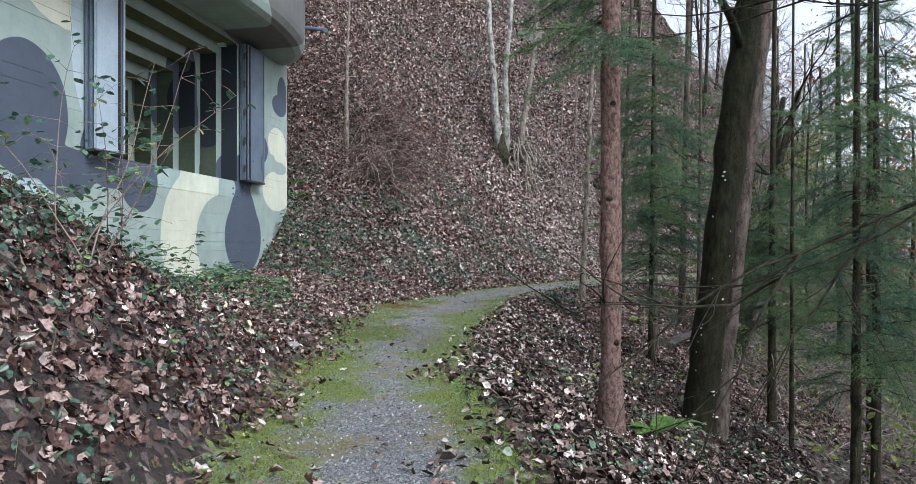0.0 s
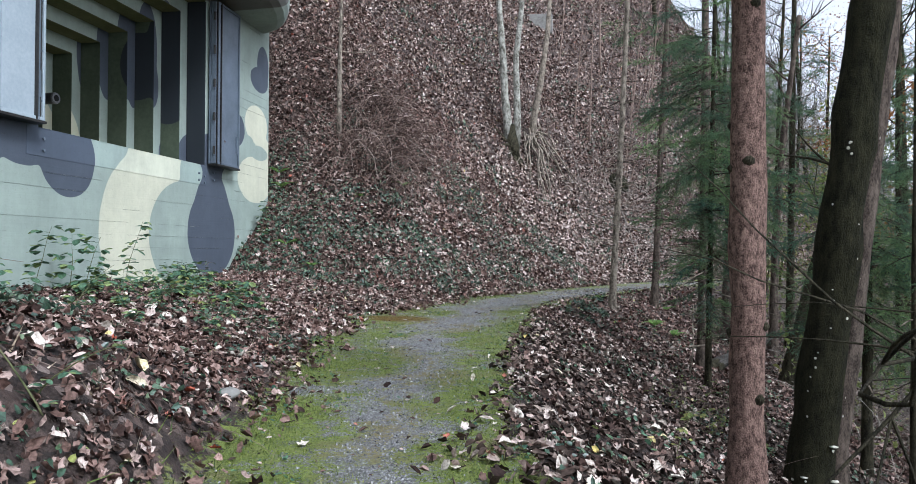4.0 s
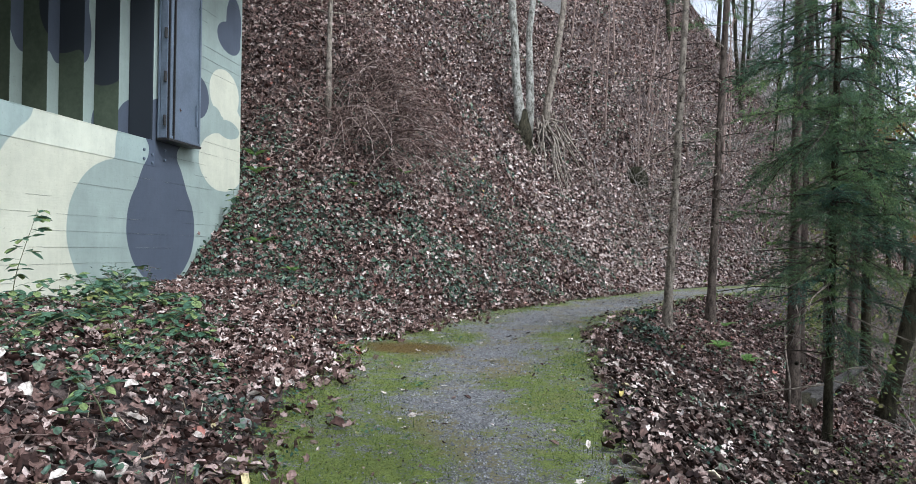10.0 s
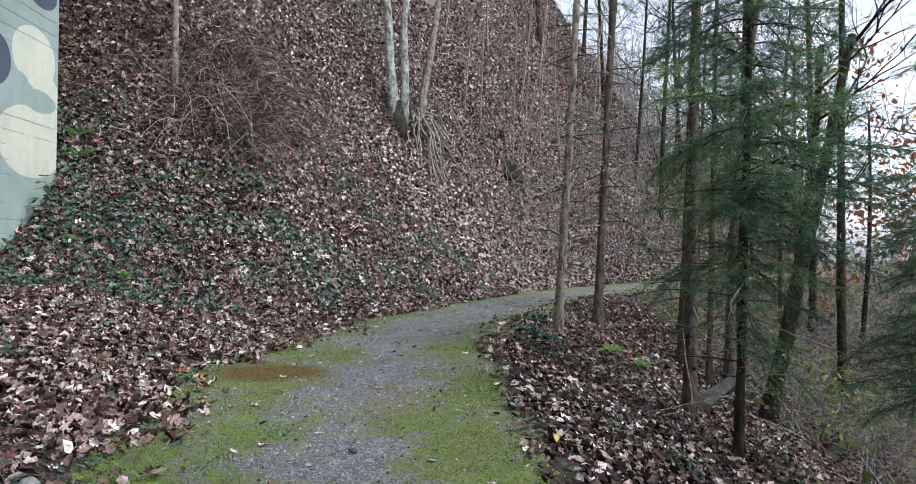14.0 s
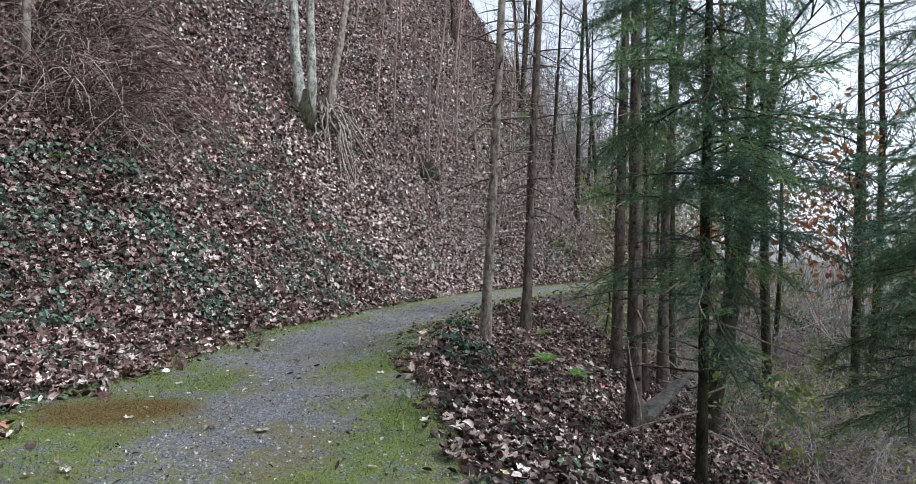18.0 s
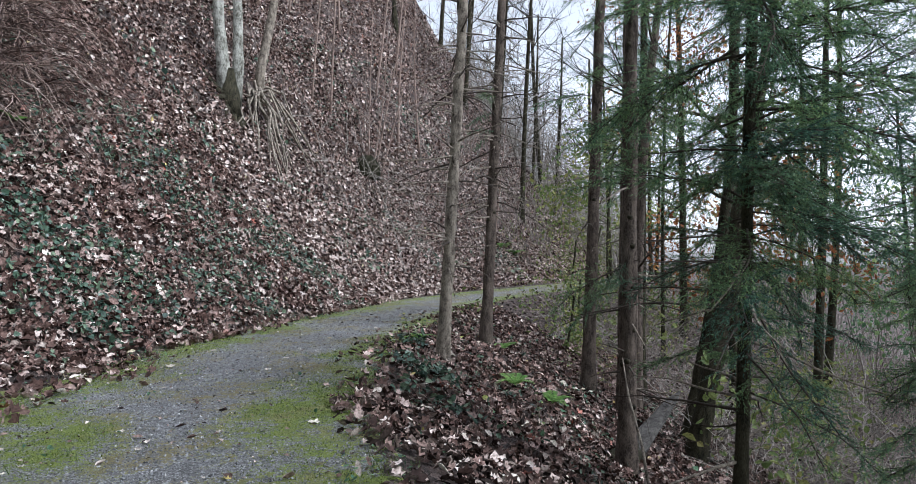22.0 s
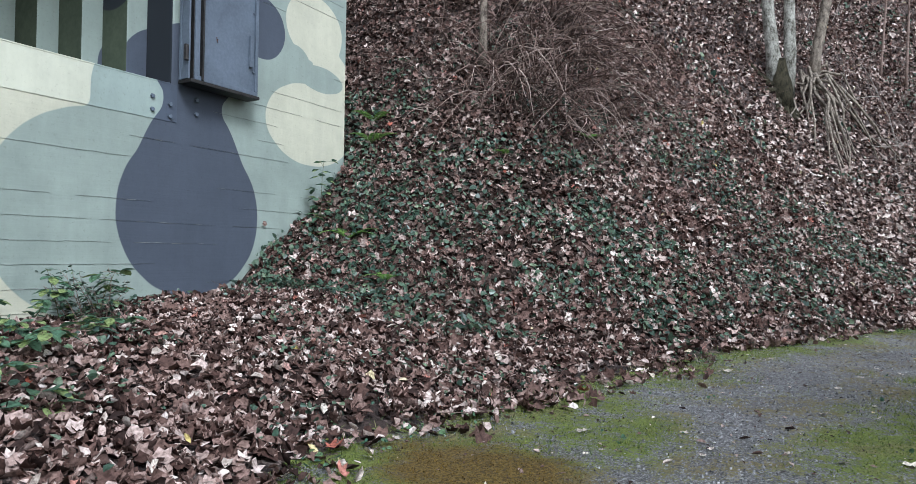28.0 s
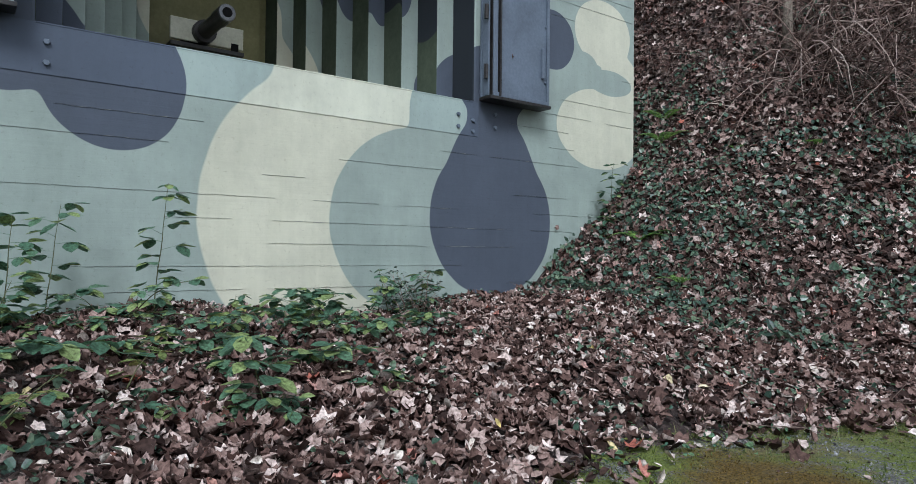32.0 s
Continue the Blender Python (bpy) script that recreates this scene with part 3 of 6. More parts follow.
def wave(x, y, k, s):
    """Smooth unevenness."""
    return (np.sin(x * k + s) * np.sin(y * k * 1.13 + 2.1 * s) + 0.6 * np.sin(x * k * 2.3 + 1.7 * s + y * k) * np.sin(y * k * 1.9 - s)
            + 0.35 * np.sin(x * k * 4.1 - y * k * 3.3 + s))


def land(x, y):
    """Height of the ground, the share of path, of moss on it and of the rusty patch."""
    x, y = np.asarray(x, float), np.asarray(y, float)
    d, half, at_y = along(WAY, x, y)
    hill = along(FOOT, x, y)[0]
    # round the folds of the slope above its foot
    upper = np.nonzero(hill > 1.0)
    if len(upper[0]):
        ux, uy = x[upper], y[upper]
        soft = sum(along(FOOT, ux + 1.6 * math.cos(a), uy + 1.6 * math.sin(a))[0] for a in np.arange(6) * math.pi / 3) / 6
        w = ease(hill[upper], 1.0, 4.5)
        hill[upper] = hill[upper] * (1 - w) + soft * w
    left, right = np.maximum(d - half, 0), np.maximum(-d - half, 0)
    # the low bank between path and bunker, higher where the walk begins
    cap = 0.58 + 0.14 * ease(y, -4.5, -2.8) + 2.94 * ease(-at_y, 10.3, 18.5)
    steep = 0.30 + 0.95 * ease(-at_y, 9.5, 15)
    bank = cap * np.tanh(left * steep / cap)
    bank = bank * np.where(at_y > -2.5, 1 - ease(at_y, -2.5, 3), 1)
    h = np.maximum(hill, 0)
    slope = np.where(h < 6, 0.72 * h + 0.075 * h * h, 0.72 * 6 + 0.075 * 36 + 1.5 * (h - 6))
    slope = np.minimum(slope, 24 + 0.1 * h)
    fall = np.where(right < 1.0, 0.42 * right ** 1.3, 0.42 + 0.48 * (right - 1.0))
    fall = 7.5 * np.tanh(fall / 7.5)
    far = ease(y, 12, 24) * ease(h, 0.5, 4)
    slope = slope + far * (0.55 * wave(x, y, 0.33, 0.7) + 0.25 * wave(x, y, 0.9, 2.0))
    # narrow ledges that follow the slope
    slope = slope + 0.075 * ease(h, 1.2, 3.0) * np.sin(slope * 4.6 + 1.6 * wave(x, y, 0.45, 0.9)) * (0.5 + 0.5 * np.clip(wave(x, y, 0.35, 2.6), -1, 1))
    rough = wave(x, y, 0.9, 1.3) * 0.05 + wave(x, y, 3.1, 0.4) * 0.022
    z = bank + slope - fall + rough * np.clip((left + right) * 1.2, 0.12, 1.6) - 0.02 * (np.clip(1 - np.abs(d) / np.maximum(half, .1), 0, 1))
    way = np.clip(0.5 + (half - np.abs(d)) / 0.5, 0, 1)
    # gravel shows in the middle, moss along the sides
    u = d / np.maximum(half, 0.1)
    mid = np.abs(u + 0.12 + 0.15 * wave(x, y, 1.1, 0.6))
    bare = np.clip(1 - mid / 0.5, 0, 1) * (1 - 0.12 * ease(-y, 4, 8) * (1 - ease(-y, 13.2, 14.4)))
    bare = np.maximum(bare, ease(y, -3.6, -1.5) * np.clip(1.1 - np.abs(u - 0.05) / 0.68, 0, 1))
    moss = np.clip(-0.12 - 0.62 * bare + 0.10 * ease(-y, 4, 12), -1, 0.4) + 0.16 * wave(x, y, 2.0, 2.2) + 0.06 * wave(x, y, 7.0, 1.2)
    moss = np.where(y < -14.2, moss - 0.35 * np.clip(1 - np.abs(u) / 0.9, 0, 1), moss)
    rust = np.clip(1.25 - np.hypot((x - 4.95) / 0.7, (y + 4.95) / 0.55), 0, 1)
    rust = ease(rust + 0.14 * wave(x, y, 6, 1), 0.05, 0.75)
    return z, way, moss, rust


def ground_z(x, y):
    return float(land(np.array([x]), np.array([y]))[0][0])


def ground_normals(x, y):
    e = 0.08
    zx = (land(x + e, y)[0] - land(x - e, y)[0]) / (2 * e)
    zy = (land(x, y + e)[0] - land(x, y - e)[0]) / (2 * e)
    n = np.stack([-zx, -zy, np.ones_like(zx)], 1)
    return n / np.linalg.norm(n, axis=1)[:, None]


def spaced(marks):
    """Grid lines: stretches (from, to, step)."""
    out = [np.arange(a, b, s) for a, b, s in marks]
    return np.concatenate(out + [[marks[-1][1]]])


gx = spaced([(-900, -100, 200), (-100, -20, 10), (-20, -1, 1.2), (-1, 3, 0.2), (3, 12, 0.1), (12, 18, 0.2), (18, 40, 1.0), (40, 100, 6), (100, 1000, 150)])
gy = spaced([(-900, -100, 200), (-100, -30, 10), (-30, -22, 1.0), (-22, 4, 0.1), (4, 18, 0.2), (18, 45, 0.8), (45, 120, 5), (120, 1000, 150)])
X, Y = np.meshgrid(gx, gy)
gz, gway, gmoss, grust = land(X.ravel(), Y.ravel())
nx = len(gx)
cell = (np.arange(len(gy) - 1)[:, None] * nx + np.arange(nx - 1)[None]).ravel()
quads = np.stack([cell, cell + 1, cell + 1 + nx, cell + nx], 1)
ground = new("ground", fast_mesh("ground", np.stack([X.ravel(), Y.ravel(), gz], 1), quads, MAT_GROUND, True))
for key, values in (("way", gway), ("moss", gmoss), ("rust", grust)):
    ground.data.attributes.new(key, "FLOAT", "POINT").data.foreach_set("value", values.astype(np.float32))
tagged(ground, "forest floor of brown soil with a mossy gravel footpath", "ground", kind="structure")

# ---- the bunker ----
bunker = tagged(new("bunker"), "concrete bunker in green, cream and slate camouflage paint", "bunker")
OY0, OY1, OZ0, OZ1 = -7.95, -3.2, 3.14, 6.86   # the embrasure
STEP_IN, STEP_BACK, STEPS = 0.25, 0.47, 6
# the front wall: one sheet of concrete with the opening cut through it and a rounded corner
outer = [(-26, -1), (0, -1), (0, 7.3), (-26, 7.3)]
inner = [(OY0, OZ0), (OY1, OZ0), (OY1, OZ1), (OY0, OZ1)]
wall = Geo()
for x, turn in ((0, 1), (-0.47, -1)):
    faces = [(0, 1, 5, 4), (1, 2, 6, 5), (2, 3, 7, 6), (3, 0, 4, 7)]
    wall.add([(x, y, z) for y, z in outer + inner], [f if turn > 0 else tuple(reversed(f)) for f in faces])
wall.f += [tuple(r) for k in range(4) for r in [(k, k + 8, (k + 1) % 4 + 8, (k + 1) % 4)]]
wall.f += [(4 + k, 4 + (k + 1) % 4, 12 + (k + 1) % 4, 12 + k) for k in range(4)]
def inner_tones(ob, only=None):
    """The faces that look across the opening are dark green, those that look down olive."""
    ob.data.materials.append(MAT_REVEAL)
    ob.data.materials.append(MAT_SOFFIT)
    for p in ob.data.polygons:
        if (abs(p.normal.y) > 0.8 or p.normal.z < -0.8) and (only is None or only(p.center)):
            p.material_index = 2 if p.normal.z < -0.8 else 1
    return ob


inner_tones(part("front_wall", wall, MAT_CONCRETE, bunker, bevel=0.03), lambda c: OY0 - 0.1 < c.y < OY1 + 0.1 and c.z > OZ0 + 0.1 and c.z < OZ1 + 0.05)
part("side_wall", Geo().box(-9, -0.47, -1, -0.48, -0.03, 7.3), MAT_CONCRETE, bunker)
for k in range(1, STEPS + 1):
    # one frame of the stepped embrasure: two jambs and a head as one casting
    i = STEP_IN * k
    x1, x0 = -STEP_BACK * k - 0.002, -STEP_BACK * (k + 1)
    y0, y1, z1 = OY0 + i, OY1 - i, OZ1 - i * 1.15
    z0 = OZ0 - 0.9
    loop_out = [(y0 - 0.9, z0), (y0 - 0.9, z1 + 1.0), (y1 + 0.9, z1 + 1.0), (y1 + 0.9, z0)]
    loop_in = [(y0, z0), (y0, z1), (y1, z1), (y1, z0)]
    g = Geo()
    g.add([(x, y, z) for x in (x1, x0) for y, z in loop_out + loop_in],
          [(0, 4, 5, 1), (1, 5, 6, 2), (2, 6, 7, 3), (8, 9, 13, 12), (9, 10, 14, 13), (10, 11, 15, 14),
           (4, 12, 13, 5), (5, 13, 14, 6), (6, 14, 15, 7), (0, 1, 9, 8), (1, 2, 10, 9), (2, 3, 11, 10), (0, 8, 12, 4), (3, 7, 15, 11)])
    inner_tones(part("embrasure_step", g, MAT_CONCRETE, bunker, bevel=0.012))
BX = -STEP_BACK * (STEPS + 1)
part("embrasure_sill", Geo().box(BX, OY0 - 0.1, OZ0 - 0.6, -0.475, OY1 + 0.1, OZ0 - 0.02), MAT_CONCRETE, bunker)
part("back_wall", Geo().box(BX - 0.3, -8, 2, BX - 0.002, -3, 7), MAT_OLIVE, bunker, "olive back wall of the embrasure")
part("gun_shield", Geo().box(BX + 0.02, -6.4, OZ0, BX + 0.10, -4.82, 5.6), MAT_OLIVE, bunker, "olive steel shield round the gun", bevel=0.01)
part("shield_slot_plate", Geo().box(BX + 0.75, -6.27, 3.98, BX + 0.80, -5.31, 4.27), MAT_STRIPE, bunker, bevel=0.01)
part("plate_edge", Geo().box(BX + 0.10, -6.27, 3.89, BX + 0.83, -5.31, 3.94), MAT_GUN, bunker, "dark lower edge of the plate")

# steel plate under the opening, its bolts and the seams that the shuttering boards left
part("sill_plate", Geo().box(0.002, OY0 - 0.25, 2.70, 0.007, OY1 + 0.08, OZ0), MAT_PAINT, bunker, "painted steel plate under the opening", bevel=0.003)
part("sill_lip", Geo().box(-0.02, OY0, OZ0 - 0.008, 0.012, OY1, OZ0 + 0.006), MAT_PAINT, bunker, bevel=0.004)


def bolt_geo(x, y, z, r):
    g = Geo()
    ring = [(y + r * math.cos(a * math.pi / 3), z + r * math.sin(a * math.pi / 3)) for a in range(6)]
    g.add([(x, *p) for p in ring] + [(x + r * 0.7, y + (p[0] - y) * 0.8, z + (p[1] - z) * 0.8) for p in ring],
          [(k, (k + 1) % 6, 6 + (k + 1) % 6, 6 + k) for k in range(6)] + [tuple(range(6, 12))])
    return g


for y, z in [(OY1 - 0.25, 2.95), (OY1 - 0.25, 2.8), (OY1 - 0.02, 2.9), (OY1 - 0.02, 2.76), (OY0 + 0.08, 2.98), (OY0 + 0.08, 2.8), (OY1 + 0.35, 3.02), (OY1 + 0.35, 2.85)]:
    part("bolt", bolt_geo(0.012, y, z, 0.03), MAT_STEEL, bunker)
seam_rnd = random.Random(4)
for z in np.arange(0.35, 7.2, 0.235):
    y = -12.0
    while y < -0.15:
        length = seam_rnd.uniform(0.35, 2.2)
        y1 = min(y + length, -0.08)
        inside = OZ0 - 0.45 < z < OZ1 + 0.1 and y1 > OY0 - 0.2 and y < OY1 + 0.1
        if not inside and seam_rnd.random() < 0.46 and y1 - y > 0.2:
            g, n = Geo(), max(3, int((y1 - y) / 0.07))
            up, lo = [], []
            for i in range(n + 1):
                yy = y + (y1 - y) * i / n
                jag = seam_rnd.uniform(-0.0035, 0.0035)
                thick = seam_rnd.choice((0.0002, 0.0004, 0.0007, 0.0013, 0.0024)) * math.sin(math.pi * (i + 0.3) / (n + 0.6)) ** 0.3
                up.append((yy, z + jag + thick))
                lo.append((yy, z + jag - thick))
            ring = [(0.001, *p) for p in lo] + [(0.001, *p) for p in up] + [(0.006, p[0], p[1] + 0.001) for p in lo] + [(0.004, p[0], p[1] - 0.001) for p in up]
            m = n + 1
            g.add(ring, [(i + 2 * m, i + 1 + 2 * m, i + 1 + 3 * m, i + 3 * m) for i in range(n)] + [(i, i + 1, i + 1 + 2 * m, i + 2 * m) for i in range(n)]
                  + [(i + 3 * m, i + 1 + 3 * m, i + 1 + m, i + m) for i in range(n)])
            part("board_seam", g, MAT_SEAM, bunker)
        y = y1 + seam_rnd.uniform(0.0, 0.5)

# canopy over the embrasure, rounded towards its end
plan = [(-9, -26), (1.6, -26)] + [(1.6 - 1.55 * (1 - math.cos(a)), -4.4 + 4.35 * math.sin(a)) for a in np.linspace(0, 1.5, 9)] + [(-9, -0.05)]
levels = [(7.02, 0.35), (7.05, 0.22), (7.15, 0.09), (7.32, 0.02), (7.5, 0.0), (8.6, 0.0), (8.85, 0.05), (9.05, 0.18), (9.15, 0.4)]
verts = []
for z, inset in levels:
    for x, y in plan:
        verts.append((x - inset if x > -5 else x, y - (inset if y > -4 else 0), z))
m = len(plan)
faces = [(i * m + k, i * m + (k + 1) % m, (i + 1) * m + (k + 1) % m, (i + 1) * m + k) for i in range(len(levels) - 1) for k in range(m)]
faces += [tuple(reversed(range(m))), tuple(range((len(levels) - 1) * m, len(levels) * m))]
part("canopy", Geo().add(verts, faces), MAT_CONCRETE, bunker, "rounded concrete canopy over the embrasure", smooth=False)


def shutter(y0, y1, mat, label, hinge_y):
    """A pack of folded steel shutter leaves hung beside the opening, each leaf with its frame."""
    z0, z1 = 3.2, 6.88
    body = part("shutter", Geo().box(0.05, y0, z0, 0.085, y1, z1), MAT_STEEL, bunker, label, bevel=0.004)
    for k in range(2):
        x = 0.12 + 0.07 * k
        s = 0.03 * (k + 1)
        part("leaf", Geo().box(x, y0 + s, z0, x + 0.035, y1 - s * 0.3, z1), MAT_STEEL if k == 0 else mat, body, bevel=0.004)
    x = 0.232
    for a, b, c, d in ((y0 + .06, z0, y1, z0 + .05), (y0 + .06, z1 - .05, y1, z1), (y1 - .045, z0 + .052, y1, z1 - .052), (y0 + .06, z0 + .052, y0 + .105, z1 - .052)):
        part("leaf_frame", Geo().box(x - 0.004, a, b, x + 0.022, c, d), mat, body, bevel=0.004)
    for z in np.linspace(z0 + 0.3, z1 - 0.35, 5):
        g = Geo().tube([(0.2, hinge_y, z - 0.09), (0.2, hinge_y, z + 0.09)], [0.028, 0.028], 8)
        part("hinge", g, MAT_GUN, body)
        part("rivet", bolt_geo(x + 0.001, (y0 + y1) / 2 + (y1 - y0) * 0.44, z, 0.018), MAT_STEEL, body)
    part("bottom_rail", Geo().box(0.04, y0, z0 - 0.045, 0.27, y1 + 0.02, z0 - 0.004), MAT_GUN, body, bevel=0.006)
    part("latch", Geo().box(x + 0.001, y1 - 0.14, z0 + 0.35, x + 0.03, y1 - 0.09, z0 + 0.75), MAT_STEEL, body, bevel=0.004)
    # upright posts between the folded leaves
    for k in range(4):
        yy = hinge_y + (0.035 + 0.05 * k) * (1 if hinge_y < (y0 + y1) / 2 else -1)
        part("leaf_edge", Geo().box(0.10 + 0.03 * k, yy - 0.012, z0 + 0.004, 0.215 + 0.02 * k, yy + 0.012, z1), MAT_GUN if k % 2 else MAT_STEEL, body, bevel=0.003)
    return body


shutter(-3.14, -2.1, MAT_STEEL, "folded slate steel shutter beside the embrasure", -3.16)
shutter(-8.98, -8.12, MAT_PALE_STEEL, "open pale painted steel shutter beside the embrasure", -8.1)

gun = tagged(new("gun"), "dark steel gun barrel in the bunker embrasure", "gun")
gy, gz_, gx0, gx1 = -5.85, 4.12, BX + 0.1, BX + 1.75
axis = [(gx0, gy, gz_), (gx0 + 0.6, gy, gz_), (gx0 + 0.62, gy, gz_), (gx1 - 0.3, gy, gz_), (gx1 - 0.28, gy, gz_), (gx1, gy, gz_)]
part("barrel", Geo().tube(axis, [0.13, 0.125, 0.105, 0.095, 0.11, 0.11], 20), MAT_GUN, gun, smooth=False)
part("muzzle_ring", Geo().tube([(gx1 + 0.001, gy, gz_), (gx1 + 0.03, gy, gz_)], [0.112, 0.1], 20), MAT_RIM, gun, "worn bright muzzle ring")
# black disc on the solid muzzle, the bore's inner shade as colour
part("bore", Geo().tube([(gx1 + 0.028, gy, gz_), (gx1 + 0.034, gy, gz_)], [0.062, 0.062], 16), MAT_BLACK, gun)
part("barrel_sleeve", Geo().tube([(gx0 + 0.55, gy, gz_), (gx0 + 0.8, gy, gz_)], [0.16, 0.15], 20), MAT_GUN, gun)
# flat black piece, colour for the darkness inside the slot
part("sight_slot", Geo().tube([(BX + 0.79, gy + 0.42, gz_ - 0.12), (BX + 0.81, gy + 0.42, gz_ - 0.12)], [0.07, 0.07], 4), MAT_BLACK, gun)
pipe = tagged(new("drain_pipe"), "grey metal pipe jutting from the slope by the bunker", "pipe")
part("tube", Geo().tube([(-0.6, 2.2, 9.1), (0.75, 1.35, 8.66)], [0.07, 0.07], 10), MAT_STEEL, pipe, smooth=True)
part("collar", Geo().tube([(0.70, 1.38, 8.67), (0.78, 1.33, 8.64)], [0.085, 0.085], 10), MAT_STEEL, pipe)


# ---- trees ----
def trunk_geo(base, top, r0, r1, bend=0.0, seed=0, sides=14, n=36, flare=0.5):
    r = random.Random(seed)
    base, top = Vector(base), Vector(top)
    pts, radii = [], []
    off = Vector((r.uniform(-1, 1), r.uniform(-1, 1), 0)) * bend
    for i in range(n + 1):
        t = i / n
        p = base.lerp(top, t) + off * math.sin(t * math.pi) + Vector((r.uniform(-1, 1), r.uniform(-1, 1), 0)) * r0 * 0.05
        pts.append(p)
        radii.append((r0 + (r1 - r0) * t) * (1 + flare * max(0, 1 - t * 9) ** 2) * r.uniform(0.95, 1.05))
    g = Geo().tube(pts, radii, sides)
    # ridges and lumps of the bark
    out = []
    for i, v in enumerate(g.v):
        c = pts[i // sides]
        w = Vector(v)
        k = 0.16 * noise.noise(Vector((w.x * 9, w.y * 9, w.z * 2.2))) + 0.10 * noise.noise(Vector((w.x * 3, w.y * 3, w.z * 1.1)))
        out.append(tuple(c + (w - c) * (1 + k)))
    g.v = out
    return g, pts


def at_height(pts, z):
    for a, b in zip(pts, pts[1:]):
        if a.z <= z <= b.z:
            return a.lerp(b, (z - a.z) / max(b.z - a.z, 1e-6))
    return pts[-1] if z > pts[-1].z else pts[0]


def twig_line(r, start, way, length, droop, n=5, wander=0.12):
    """Points of a thin branch that bends by chance."""
    p, d = Vector(start), Vector(way).normalized()
    pts = [p.copy()]
    for _ in range(n):
        d = (d + Vector((r.uniform(-1, 1), r.uniform(-1, 1), r.uniform(-1, 1))) * wander + Vector((0, 0, -droop))).normalized()
        p = p + d * (length / n)
        pts.append(p.copy())
    return pts


def bough_meshes(seed):
    """A spruce bough one metre and a half long, along +x: its wood and its needles on drooping side twigs."""
    r = random.Random(seed)
    wood, segs = Geo(), []
    spine = twig_line(r, (0, 0, 0), (1, 0, 0.12), 1.5, 0.05, 9, 0.16)
    wood.tube(spine, [0.012 * (1 - i / 11) + 0.002 for i in range(len(spine))], 4)
    for i in range(4, 30):
        t = (i + r.uniform(-0.5, 0.5)) / 30
        k = t * (len(spine) - 1)
        p = spine[int(k)].lerp(spine[min(int(k) + 1, len(spine) - 1)], k % 1)
        for s in (-1, 1):
            if r.random() < 0.22:
                continue
            length = (0.5 * (1 - t) + 0.13) * r.choice((0.35, 0.6, 0.8, 1.0, 1.25)) * min(1, 0.35 + t * 2.2)
            tw = twig_line(r, p, (r.uniform(0.35, 1.0), s * r.uniform(0.35, 1.1), r.uniform(-0.5, 0.25)), length, 0.07, 4, 0.2)
            wood.tube([tw[0], tw[2], tw[4]], [0.004, 0.003, 0.001], 3, cap=False)
            segs += list(zip(tw, tw[1:]))
            for q in range(1, 5):
                for s2 in (-1, 1):
                    if r.random() < 0.8:
                        way = (tw[q] - tw[q - 1]).normalized() + Vector((r.uniform(-0.2, 0.4), s2 * r.uniform(0.4, 1.0), r.uniform(-0.5, 0.15)))
                        side = twig_line(r, tw[q], way, length * r.uniform(0.2, 0.55), 0.08, 2, 0.2)
                        segs += list(zip(side, side[1:]))
    segs += list(zip(spine[3:], spine[4:]))
    a = np.array([p for p, _ in segs])
    b = np.array([q for _, q in segs])
    g = np.random.default_rng(seed)
    lens = np.linalg.norm(b - a, axis=1)
    count = np.maximum(2, (lens / 0.0078).astype(int))
    idx = np.repeat(np.arange(len(a)), count)
    t = g.random(len(idx))[:, None]
    base = a[idx] + (b - a)[idx] * t
    d = (b - a)[idx] / lens[idx][:, None]
    side = np.cross(d, g.normal(0, 1, (len(idx), 3)))
    side /= np.linalg.norm(side, axis=1)[:, None] + 1e-9
    tip = base + (d * 0.8 + side * 0.8) * g.uniform(0.014, 0.027, len(idx))[:, None]
    across = np.cross(d, side) * 0.0034
    v = np.stack([base - across, base + across, tip], 1).reshape(-1, 3)
    return wood.mesh("bough", MAT_TWIG_DARK), fast_mesh("needles", v, np.arange(len(v)).reshape(-1, 3), MAT_NEEDLE)


BOUGHS = [bough_meshes(s) for s in (1, 2, 3, 4)]


